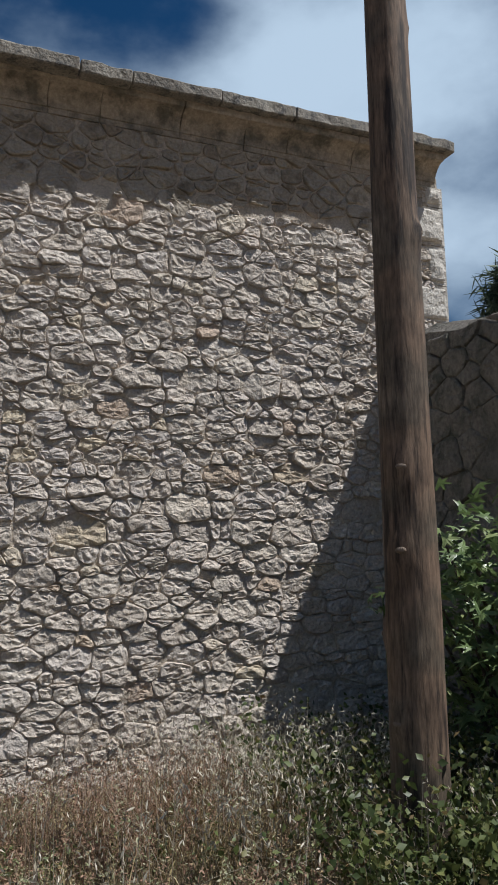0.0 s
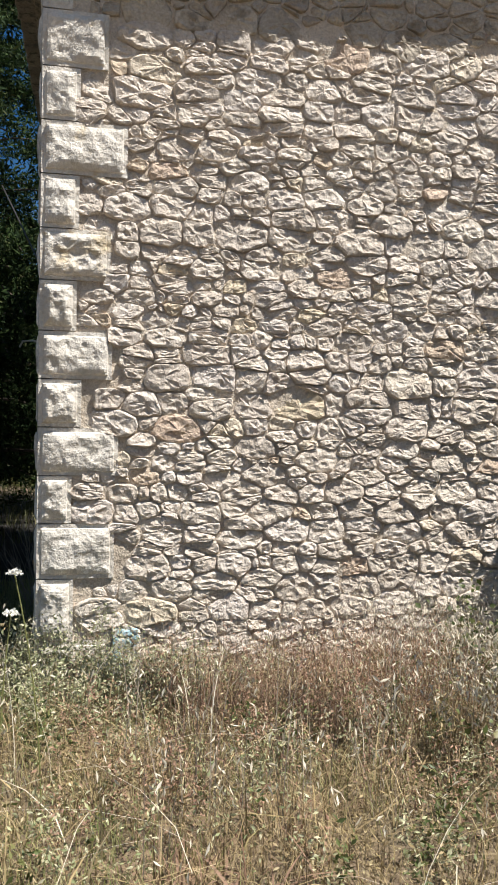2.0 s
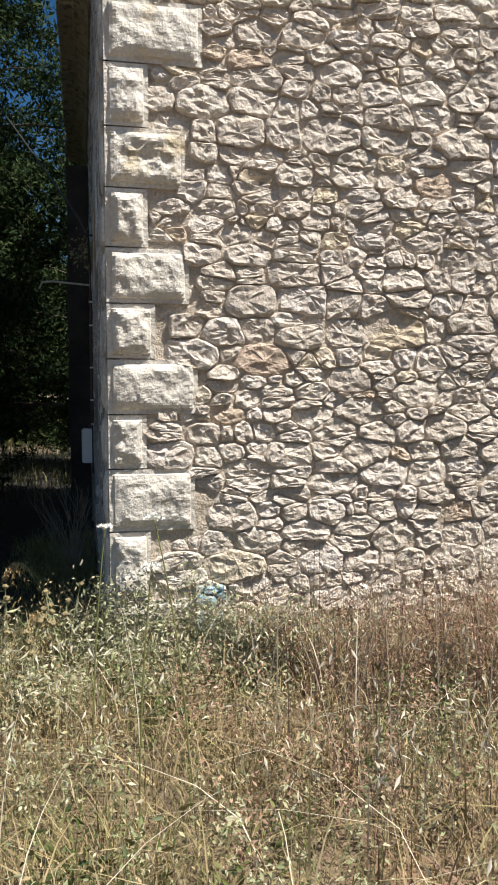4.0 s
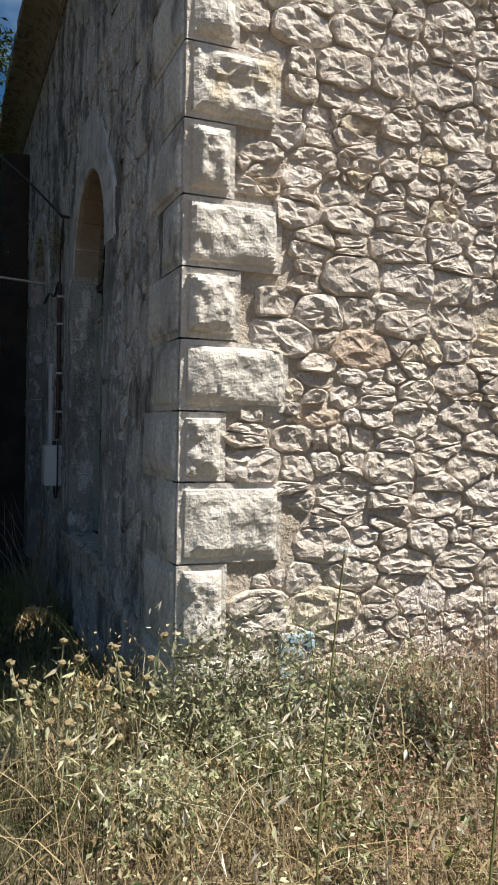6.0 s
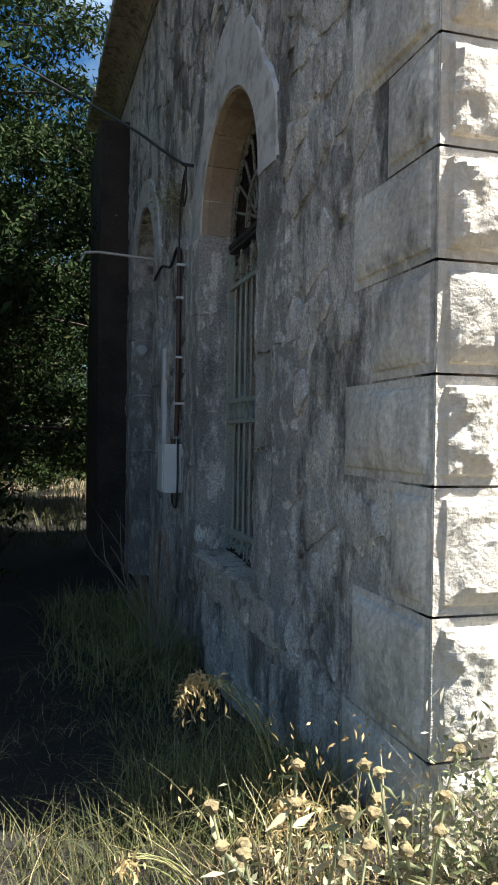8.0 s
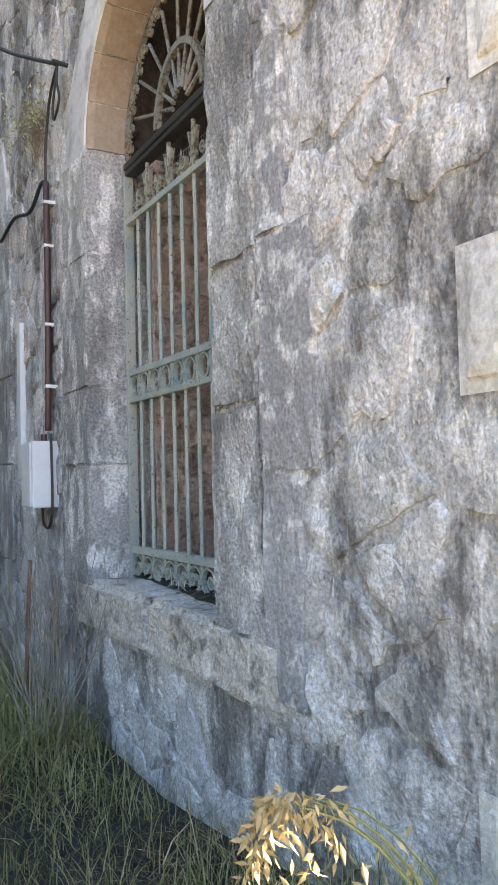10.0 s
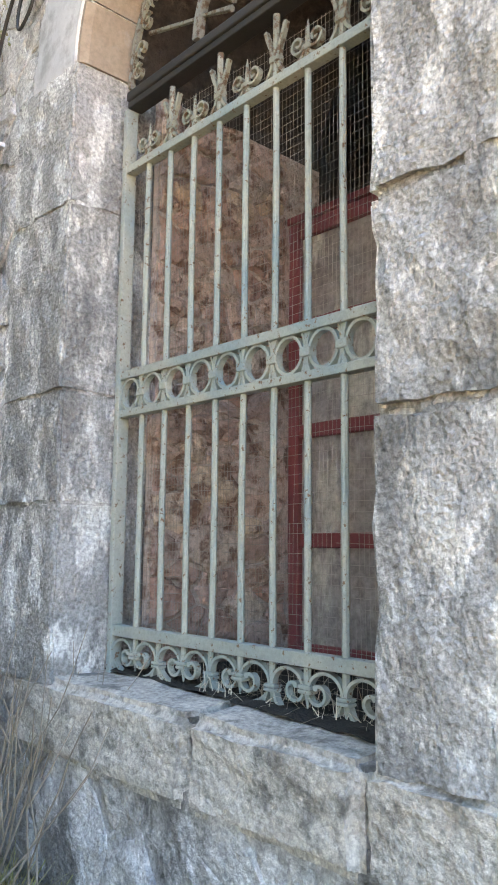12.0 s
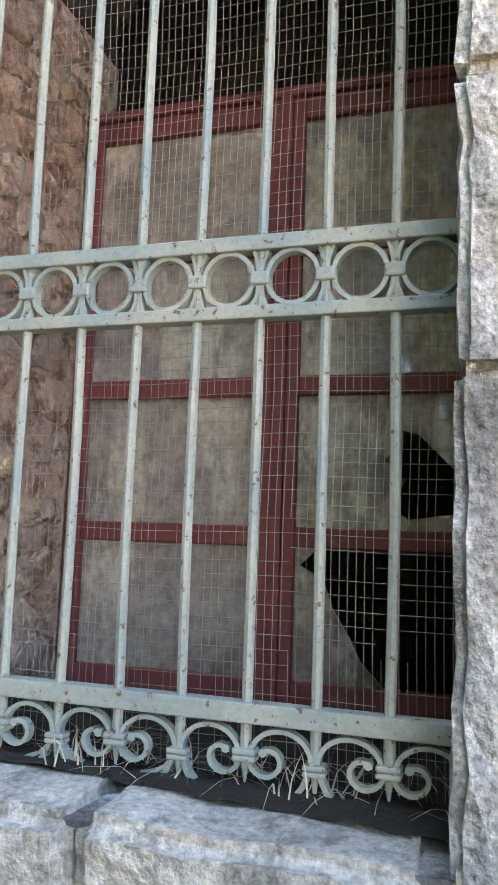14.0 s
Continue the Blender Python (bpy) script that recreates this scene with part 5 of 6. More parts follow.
        part("clip", bm, M_BOX, bpy.data.objects["conduit"])
    k = empty("wall_bracket", "dark iron cable bracket on the wall", "bracket", (LEFT, 9.40, 3.19))
    bm = bmesh.new()
    tube(bm, [(0.05, 0, 0), (-0.10, 0, 0.01)], 0.012, 8)
    part("arm", bm, M_BLACK, k)
    p = empty("wall_pipe", "thin galvanised pipe arm reaching out over the doorway", "pipe", (LEFT, 11.3, 2.93))
    bm = bmesh.new()
    tube(bm, [(0.05, 0, 0), (-0.5, 0.12, 0.06), (-0.62, 0.14, 0.05), (-0.66, 0.15, -0.03)], 0.014, 8)
    part("arm", bm, M_PIPE, p)
    w = empty("wall_lamp", "small round white fitting on the door jamb", "wall fitting", (LEFT + 0.075, 12.49, 2.19))
    bm = bmesh.new()
    tube(bm, [(0, 0.02, 0), (0, -0.04, 0), (0, -0.06, 0)], 0.07, 14, 0.7)
    part("body", bm, M_BOX, w)
    t = empty("cover_strip", "pale grey plastic cable cover strip on the wall", "cable cover", (LEFT - 0.02, 10.48, 1.0))
    bm = bmesh.new()
    box(bm, -0.02, 0.02, -0.04, 0.04, 0, 1.0, 0.005)
    part("strip", bm, M_BOX, t)
    r = empty("iron_rod", "thin rusty iron rod stuck in the grass", "rod", (-1.02, 9.72, -0.3))
    bm = bmesh.new()
    tube(bm, [(0, 0, -0.1), (0.01, 0.0, 0.4), (0.03, -0.01, 0.85)], 0.011, 7)
    part("shaft", bm, M_ROD, r)


build_electrics()


# ---- plants ----
R = np.random.default_rng(12)


def keep_off(p, gap=0.55):
    """Drops points too near the trodden line past the corner, or inside the walls."""
    line = np.array(((0.2, -1.0), (0.0, 0.2), (-0.5, 0.8), (-1.2, 1.6), (-1.9, 2.5), (-2.05, 4.0), (-2.1, 5.7), (-2.12, 6.8), (-1.98, 7.8)))
    d = np.full(len(p), 9.0)
    for a, b in zip(line, line[1:]):
        t = np.clip(((p[:, :2] - a) @ (b - a)) / ((b - a) @ (b - a)), 0, 1)
        d = np.minimum(d, np.linalg.norm(p[:, :2] - (a + t[:, None] * (b - a)), axis=1))
    inside = (p[:, 0] > LEFT - 0.03) & (p[:, 1] > FRONT - 0.06)
    return p[(d > gap) & ~inside]


def scatter(n, x0, x1, y0, y1, clump=1.3, seed=1, cut=0.0, gap=0.55):
    g = np.random.default_rng(seed)
    x, y = g.uniform(x0, x1, n), g.uniform(y0, y1, n)
    f = np.sin(x * 2.1 * clump + 1.3 + seed) * np.sin(y * 2.7 * clump + 0.4 * seed) + 0.5 * np.sin(x * 5.3 + y * 4.1 + seed)
    k = f + g.uniform(-0.8, 0.8, n) > cut
    x, y = x[k], y[k]
    return keep_off(np.stack((x, y, ground_z(x, y) - 0.01), -1), gap)


def stuff(ob, label, cat):
    return tagged(ob, label, cat, kind="stuff")


def build_meadow():
    g = np.random.default_rng(2)
    # short thatch everywhere near the walk
    b = scatter(80000, -5, 4, 0.6, 9.5, seed=3, cut=-1.2, gap=0.0)
    b = b[(b[:, 0] > -1.3) | (b[:, 1] < 4.5) | (g.random(len(b)) < 0.3)]
    h = g.uniform(0.04, 0.22, len(b)) * (0.7 + 0.5 * np.sin(b[:, 0] * 5.1) * np.sin(b[:, 1] * 4.3))
    stuff(ribbons("dry_thatch", b, h, np.full(len(b), 0.006), 0.9, M_STRAW, 2, 4)[0], "matted short dead grass covering the ground", "grass")
    # standing dry grass, taller towards the wall
    b = scatter(26000, -4.5, 4.0, 2.0, 6.0, seed=5, cut=-0.2, clump=2.0)
    near = np.clip((b[:, 1] - 2.0) / 4.0, 0, 1)
    h = g.uniform(0.10, 0.36, len(b)) * (0.55 + 0.7 * near)
    stuff(ribbons("dry_grass", b, h, g.uniform(0.003, 0.008, len(b)), 0.6, M_STRAW, 3, 6)[0], "long straw-coloured dead grass along the wall", "grass")
    b = scatter(20000, -4.8, 2.5, 1.2, 6.2, seed=8, cut=0.2, gap=0.3)
    b = b[(b[:, 0] > -1.0) | (b[:, 1] < 4.4) | (g.random(len(b)) < 0.12)]
    stuff(ribbons("green_grass", b, g.uniform(0.10, 0.26, len(b)), np.full(len(b), 0.005), 0.5, M_GRASS, 3, 9)[0], "patches of green grass among the straw", "grass")
    # russet weeds before the stone wall
    b = scatter(7500, -0.1, 2.1, 4.4, 5.9, seed=11, cut=-0.1)
    ob, tips = ribbons("russet_weeds", b, g.uniform(0.12, 0.55, len(b)), np.full(len(b), 0.0035), 0.4, M_RUST, 3, 12)
    stuff(ob, "reddish brown dried weeds in front of the wall", "weeds")
    stuff(leaves("russet_seeds", tips + g.normal(0, 0.02, tips.shape), 0.018, M_RUST, 13), "small brown seed husks on the dried weeds", "weeds")
    # wild oats with pale hanging husks
    b = np.concatenate((scatter(1000, 1.3, 2.9, 3.8, 5.8, seed=14, cut=-1.2), scatter(1500, -3.5, 2.5, 2.8, 5.8, seed=15, cut=0.2)))
    b = b[(b[:, 0] > -0.8) | (b[:, 1] < 5.0)]
    ob, tips = ribbons("wild_oats", b, g.uniform(0.35, 0.72, len(b)), np.full(len(b), 0.003), 0.4, M_STRAW, 4, 16)
    stuff(ob, "wild oat stems bleached by the sun", "grass")
    at = np.repeat(tips, 5, 0) + g.normal(0, 0.035, (len(tips) * 5, 3)) * np.array((1, 1, 1.4))
    stuff(leaves("oat_husks", at, 0.038, M_OAT, 17, slim=0.24, down=1.6), "pale shining husks hanging on the wild oats", "grass")
    # dark dead stalks
    b = scatter(1500, -0.3, 3.0, 2.9, 5.9, seed=18, cut=0.1)
    stuff(ribbons("dead_stalks", b, g.uniform(0.25, 0.95, len(b)), g.uniform(0.003, 0.007, len(b)), 0.24, M_TWIG, 3, 19)[0], "thin dark dead stalks standing in the grass", "weeds")
    # long pale straws lying over the grass
    b = scatter(150, -2.6, 3.0, 2.2, 5.0, seed=20, cut=-0.2)
    b[:, 2] += 0.12
    stuff(ribbons("fallen_straw", b, g.uniform(0.4, 0.8, len(b)), np.full(len(b), 0.005), 1.3, M_OAT, 5, 21, droop=0.55)[0], "long bleached straws bent over the grass", "grass")
    # green and shaded grass along the foot of the shaded wall
    b = scatter(22000, -1.95, LEFT - 0.05, 6.1, 11.5, seed=22, cut=-1.0, gap=0.45)
    drift = 0.5 + 0.5 * np.sin(b[:, 0] * 6.3 + 2.0 * np.sin(b[:, 1] * 2.9)) * np.sin(b[:, 1] * 4.1 + 1.0)
    k = g.random(len(b)) < (0.15 + 0.85 * drift) * np.clip((b[:, 0] + 1.9) / 0.7, 0, 1) * np.clip(1.15 - np.abs(b[:, 0] - (LEFT - 0.2)) / 1.1 + (b[:, 1] > 8.7) * 0.2, 0.04, 1) * np.where((b[:, 1] > 7.0) & (b[:, 1] < 8.9), 0.45, 1.0)
    b = b[k]
    b = b[(b[:, 1] > 6.05 - 0.73 * (b[:, 0] - LEFT)) | (g.random(len(b)) < 0.25)]
    tall = np.where(b[:, 1] > 8.9, 0.8, np.where(b[:, 1] > 7.2, 0.55, 0.9))
    stuff(ribbons("shade_grass", b, g.uniform(0.15, 0.45, len(b)) * tall, np.where(b[:, 1] > 8.5, 0.009, 0.0055), 0.75, M_MIDGRASS, 5, 23, droop=0.42)[0], "rank green grass in the shade of the wall", "grass")
    # this grass takes the shade-darkened green
    b = scatter(9000, -4.6, -0.9, 4.6, 9.8, seed=24, cut=-0.9, gap=0.02)
    b = b[b[:, 1] > 6.1 - 0.3 * np.sin(b[:, 0] * 7)]
    stuff(ribbons("shade_straw", b, g.uniform(0.10, 0.40, len(b)) * np.where(b[:, 0] < -1.62, 0.42, 1.0) * np.where(b[:, 1] > 7.0, 0.6, 1.0), np.full(len(b), 0.005), 0.7, M_RANK_SHADED, 4, 25)[0], "dry arching grass beside the shaded wall, shade painted into its colour", "grass")

    b = scatter(2600, -4.0, 3.0, 1.6, 5.6, seed=27, cut=-0.5, gap=0.2)
    b[:, 2] += g.uniform(0.02, 0.16, len(b))
    stuff(ribbons("lying_straw", b, g.uniform(0.15, 0.45, len(b)), g.uniform(0.004, 0.010, len(b)), 1.5, M_STRAW, 4, 28, droop=0.6)[0], "pale broken straw lying on the grass", "grass")
    # rank grass in the last of the sun, its green darkened as painted shade
    b = scatter(11000, -4.2, -1.15, 4.7, 6.6, seed=33, cut=-0.6, gap=0.12)
    stuff(ribbons("rank_grass", b, g.uniform(0.08, 0.30, len(b)), np.full(len(b), 0.005), 0.6, M_RANK_SHADED, 3, 34)[0], "green grass at the edge of the shade, darkened as painted shade", "grass")
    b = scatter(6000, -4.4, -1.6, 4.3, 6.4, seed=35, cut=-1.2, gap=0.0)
    stuff(ribbons("low_grass", b, g.uniform(0.05, 0.13, len(b)), np.full(len(b), 0.006), 0.9, M_RANK_SHADED, 3, 36)[0], "low trodden grass beside the building, shade painted into its green", "grass")
    b = scatter(7000, -2.6, -0.3, 1.6, 4.3, seed=37, cut=0.35, clump=0.9, gap=0.2)
    stuff(ribbons("fresh_grass", b, g.uniform(0.06, 0.20, len(b)), np.full(len(b), 0.006), 0.6, M_GRASS, 3, 38)[0], "fresh green grass tufts in the dry meadow", "grass")
    # long arching grass with drooping golden husks where the sun ends at the corner
    b = scatter(110, -1.32, -0.92, 5.2, 6.5, seed=51, cut=-0.6, gap=0.5)
    ob, tips = ribbons("arching_grass", b, g.uniform(0.3, 0.5, len(b)), g.uniform(0.003, 0.006, len(b)), 0.5, M_MIDGRASS, 8, 52, droop=0.42)
    stuff(ob, "long arching dry grass by the shaded corner", "grass")
    tips = tips[g.random(len(tips)) < 0.3]
    at = np.repeat(tips, 9, 0) + g.normal(0, 0.035, (len(tips) * 9, 3)) * np.array((1, 1, 1.3))
    stuff(leaves("golden_husks", at, 0.026, M_HUSK, 53, slim=0.3, down=1.4), "golden husks drooping from the long grass", "grass")
    # a withered thistle rosette
    root = empty("dead_rosette", "withered brown rosette of dead thistle leaves in the grass", "dead plant", (0.02, 3.0, float(ground_z(0.02, 3.0))))
    for k in range(46):
        b = g.normal(0, 0.09, (1, 3)) * np.array((1.7, 0.8, 0.0)) + np.array((0, 0, 0.02))
        ribbons("leaf", b, g.uniform(0.14, 0.30, 1), g.uniform(0.008, 0.020, 1), 1.1, M_DEAD, 5, 290 + k, root, droop=0.5)
    # leafy weeds: stems set with small leaves, in four kinds
    for k, (nm, n, x0, x1, y0, y1, hh, mat, size, lab) in enumerate((
            ("grey_weeds", 900, -1.6, 2.6, 2.8, 5.9, 0.42, M_SAGE, 0.024, "grey green leafy weeds in the dry grass"),
            ("brown_weeds", 1100, -0.6, 3.0, 3.2, 5.9, 0.45, M_RUST, 0.022, "withered brown weeds before the wall"),
            ("green_weeds", 420, -3.6, 3.2, 2.6, 5.8, 0.34, M_LEAF, 0.034, "green weeds scattered in the dry grass"),
            ("straw_weeds", 1300, -3.4, 3.0, 2.4, 5.9, 0.40, M_STRAW, 0.022, "bleached leafy weeds in the grass"))):
        b = scatter(n, x0, x1, y0, y1, seed=130 + k, cut=0.1, clump=1.7)
        m = len(b)
        h = g.uniform(0.4, 1.0, m) * hh
        d = g.normal(0, 0.22, (m, 3)) * np.array((1, 1, 0)) + np.array((0, 0, 1.0))
        t = g.uniform(0.15, 1.0, (m, 34, 1))
        at = (b[:, None] + (d * h[:, None])[:, None] * t).reshape(-1, 3) + g.normal(0, 0.022, (m * 34, 3))
        stuff(leaves(nm, at, size, mat, 140 + k, slim=0.4), lab, "weeds")


build_meadow()


def sage_bush(at, radius, height, seed, name="sage_bush"):
    """A low bush of thin stems with small silvery leaves."""
    g = np.random.default_rng(seed)
    root = empty(name, "low silvery green sage bush by the corner quoins", "bush", (at[0], at[1], float(ground_z(at[0], at[1]))), group="sage bushes")
    n = int(215 * radius / 0.35)
    a, q = g.uniform(0, 2 * np.pi, n), np.sqrt(g.uniform(0, 1, n))
    base = np.stack((np.cos(a) * q * radius * 0.6, np.sin(a) * q * radius * 0.6, np.full(n, -0.02)), -1)
    tip = np.stack((np.cos(a) * q * radius, np.sin(a) * q * radius, height * (1 - 0.45 * q ** 2) * g.uniform(0.45, 1.25, n)), -1)
    ob, _ = ribbons("stem", base, np.linalg.norm(tip - base, axis=1) * 0.98, np.full(n, 0.004), 0.25, M_TWIG, 3, seed, root)
    t = g.uniform(0.25, 1, (n, 15, 1))
    at2 = (base[:, None] + (tip - base)[:, None] * t).reshape(-1, 3) + g.normal(0, 0.018, (n * 15, 3))
    leaves("foliage", at2, 0.028, M_SAGE, seed + 1, ob, slim=0.42)
    return root


for _k, (_x, _y, _r, _h) in enumerate(((-0.78, 5.52, 0.34, 0.50), (-0.38, 5.5, 0.36, 0.52), (-0.12, 5.2, 0.32, 0.40), (-0.60, 5.1, 0.32, 0.36), (-1.15, 4.95, 0.24, 0.24), (0.2, 5.55, 0.28, 0.36))):
    sage_bush((_x, _y), _r, _h * 1.05, 40 + _k)


def seed_stalk(at, h, heads, seed):
    """A dead flower stalk with round whorled seed heads and withered leaves."""
    rng = random.Random(seed)
    z = float(ground_z(at[0], at[1]))
    root = empty("seed_stalk", "dry stalk with round brown seed heads and withered leaves", "dead flower", (at[0], at[1], z), group="seed stalks")
    lx, ly = rng.uniform(-0.08, 0.08), rng.uniform(-0.08, 0.08)
    P = lambda t: Vector((lx * t * t, ly * t * t, h * t))
    bm = bmesh.new()
    tube(bm, [P(t) for t in np.linspace(0, 1, 7)], 0.0042, 5, 0.7)
    stem = part("stem", bm, M_SAGE, root)
    for k in range(heads):
        t = 1.0 - 0.17 * k
        bm = bmesh.new()
        bmesh.ops.create_icosphere(bm, subdivisions=2, radius=0.016 * (1 if k else 0.95), matrix=Matrix.Translation(P(t)) @ Matrix.Diagonal((1, 1, 0.85, 1)))
        for v in bm.verts:
            v.co += (v.co - P(t)) * rng.uniform(-0.18, 0.35)
        part("seed_head", bm, M_SEED, stem)
    g = np.random.default_rng(seed)
    pts = np.array([P(t) for t in (0.55, 0.55, 0.72, 0.72, 0.82, 0.82, 0.35, 0.35, 0.95)])
    leaves("withered_foliage", pts, 0.07, M_SAGE, seed, stem, slim=0.22, down=0.6)


_rs = random.Random(77)
for _k in range(17):
    seed_stalk((_rs.uniform(-1.6, -0.95), _rs.uniform(4.95, 5.6)), _rs.uniform(0.34, 0.54), _rs.choice((1, 2, 2, 3)), 100 + _k)


def umbel(at, h, seed, lean):
    z = float(ground_z(at[0], at[1]))
    root = empty("umbel_flower", "tall thin stem with a flat white umbel", "wild flower", (at[0], at[1], z), group="white umbels")
    bm = bmesh.new()
    tube(bm, [(lean * t * t, 0, h * t) for t in np.linspace(0, 1, 8)], 0.004, 5, 0.6)
    stem = part("stem", bm, M_GRASS, root)
    g = np.random.default_rng(seed)
    n = 90
    a, q = g.uniform(0, 6.28, n), np.sqrt(g.uniform(0, 1, n)) * 0.032
    pts = np.stack((lean + np.cos(a) * q, np.sin(a) * q, h + 0.008 - q * 0.2 + g.normal(0, 0.003, n)), -1)
    leaves("flower_head", pts, 0.012, M_UMBEL, seed, stem, slim=0.9)


umbel((-0.62, 3.75), 1.08, 1, -0.12)
umbel((-0.80, 3.73), 0.92, 2, 0.05)
umbel((-0.95, 4.2), 1.02, 3, 0.06)


def plume(at, head, seed, size, count):
    """A drooping open panicle of golden grass on a few bent stems that lean towards it."""
    g = np.random.default_rng(seed)
    z = float(ground_z(at[0], at[1]))
    root = empty("golden_plume", "drooping golden seed plume of tall dry grass", "grass plume", (at[0], at[1], z), group="golden plumes")
    h = np.array(head) - np.array((at[0], at[1], z))
    bm = bmesh.new()
    for k in range(5):
        o = g.normal(0, 0.012, 3)
        tube(bm, [Vector((h[0] * t ** 2.2 + o[0], h[1] * t ** 2.2 + o[1], (h[2] + size * 0.4) * (1 - (1 - t) ** 1.5))) for t in np.linspace(0, 1, 9)], 0.0028, 4, 0.5)
    stem = part("stem", bm, M_GRASS, root)
    m = 34
    d = g.normal(0, 1, (m, 3)) * np.array((1, 1, 0.5)) + np.array((-0.5, -0.1, 0.1))
    d /= np.linalg.norm(d, axis=1)[:, None]
    t = g.uniform(0.25, 1.0, (m, count // m, 1))
    pts = h + np.array((0, 0, size * 0.4)) + d[:, None] * size * t + np.array((0, 0, -1.0)) * size * t ** 2 * 0.9
    pts = pts.reshape(-1, 3) + g.normal(0, 0.006, (m * (count // m), 3))
    leaves("panicle", pts, 0.027, M_HUSK, seed + 1, stem, slim=0.32, down=1.6)["kind"] = "stuff"


plume((-1.18, 6.30), (-1.40, 6.42, 0.43), 61, 0.10, 330)
plume((-1.12, 5.98), (-1.24, 5.95, 0.22), 62, 0.085, 200)
plume((-1.55, 5.9), (-1.72, 5.88, 0.16), 63, 0.07, 90)


def bramble(at, rx, ry, height, n, leaf, count, seed, label):
    g = np.random.default_rng(seed)
    z = float(ground_z(at[0], at[1]))
    root = empty("bramble", label, "bramble", (at[0], at[1], z), group="brambles")
    base = np.stack((g.uniform(-rx, rx, n), g.uniform(-ry, ry, n), np.full(n, -0.05)), -1)
    ob, tips = ribbons("cane_tangle", base, g.uniform(0.5, 1.0, n) * height, np.full(n, 0.007), 0.55, M_TWIG, 6, seed + 1, root, droop=0.35)
    ob["kind"] = "stuff"
    me = ob.data
    co = np.zeros(len(me.vertices) * 3, dtype=np.float32)
    me.vertices.foreach_get("co", co)
    co = co.reshape(-1, 3)
    pick = co[g.integers(0, len(co), count)] + g.normal(0, 0.06, (count, 3))
    pick = pick[pick[:, 2] > 0.02]
    leaves("foliage", pick, leaf, M_LEAF, seed + 2, ob, slim=0.7)["kind"] = "stuff"


bramble((2.9, 4.4), 0.8, 1.1, 0.8, 200, 0.045, 9000, 71, "tangled green bramble in front of the stone wall")
bramble((2.15, 3.0), 0.40, 0.30, 0.85, 110, 0.042, 5200, 75, "green bramble shoots hiding the foot of the pole")
bramble((2.9, 2.9), 0.5, 0.6, 0.85, 110, 0.045, 6000, 78, "leafy green bramble beside the pole")


def fig_leaf(bm, m, s):
    """A flat five-lobed leaf."""
    pts = []
    for k in range(5):
        a = math.radians(-110 + 55 * k) + math.pi / 2
        pts.append((0.28 * s * math.cos(a - 0.46), 0.28 * s * math.sin(a - 0.46), 0.0))
        pts.append((s * (1.0 - 0.1 * abs(k - 2)) * math.cos(a) * 0.8, s * math.sin(a) * (1.0 - 0.1 * abs(k - 2)) * 0.8, -0.12 * s))
        pts.append((s * 0.6 * math.cos(a + 0.2), s * 0.6 * math.sin(a + 0.2), -0.03 * s))
    vs = [bm.verts.new(m @ Vector(p)) for p in pts]
    c = bm.verts.new(m @ Vector((0, 0, 0.04 * s)))
    for k in range(len(vs)):
        bm.faces.new((c, vs[k], vs[(k + 1) % len(vs)]))


def fig_tree():
    rng = random.Random(81)
    root = empty("fig_tree", "young fig tree with broad lobed leaves against the garden wall", "tree", (3.2, 3.8, 0.05))
    bm = bmesh.new()
    tips = []
    for k in range(16):
        a, h = rng.uniform(0, 6.28), rng.uniform(0.9, 1.9)
        out = rng.uniform(0.1, 0.55)
        dx, dy = math.cos(a) * out * 0.6 - 0.1, math.sin(a) * out
        pts = [Vector((dx * t ** 1.5, dy * t ** 1.5, h * t)) for t in np.linspace(0, 1, 7)]
        tube(bm, pts, 0.018, 6, 0.4)
        tips += [(pts[j], pts[j] - pts[j - 1]) for j in (3, 4, 5, 6, 6, 6)]
    part("trunk", bm, M_BARK, root, "grey leaning stems")
    bm = bmesh.new()
    for p, d in tips:
        for q in range(rng.randint(5, 8)):
            m = Matrix.Translation(p + Vector((rng.gauss(0, 0.13), rng.gauss(0, 0.16), rng.gauss(0, 0.16)))) @ Euler((rng.uniform(-0.9, 0.9), rng.uniform(-0.9, 0.9), rng.uniform(0, 6.28))).to_matrix().to_4x4()
            fig_leaf(bm, m, rng.uniform(0.07, 0.13))
    part("crown", bm, M_FIG, root)
    root = empty("fig_sprig", "single leafy fig shoot standing out of the shade", "shoot", (3.0, 4.9, 0.06))
    bm = bmesh.new()
    tube(bm, [(0.25, 0.3, 0), (0.15, 0.2, 0.7), (0.02, 0.02, 1.25), (0, 0, 1.42)], 0.009, 6, 0.5)
    part("stem", bm, M_LEAF, root)
    bm = bmesh.new()
    for q in range(9):
        m = Matrix.Translation((rng.gauss(0, 0.06), rng.gauss(0, 0.05), 1.4 + rng.gauss(0, 0.06))) @ Euler((rng.uniform(-0.9, 0.9), rng.uniform(-0.9, 0.9), rng.uniform(0, 6.28))).to_matrix().to_4x4()
        fig_leaf(bm, m, rng.uniform(0.06, 0.11))
    part("foliage", bm, M_FIG, root)


fig_tree()


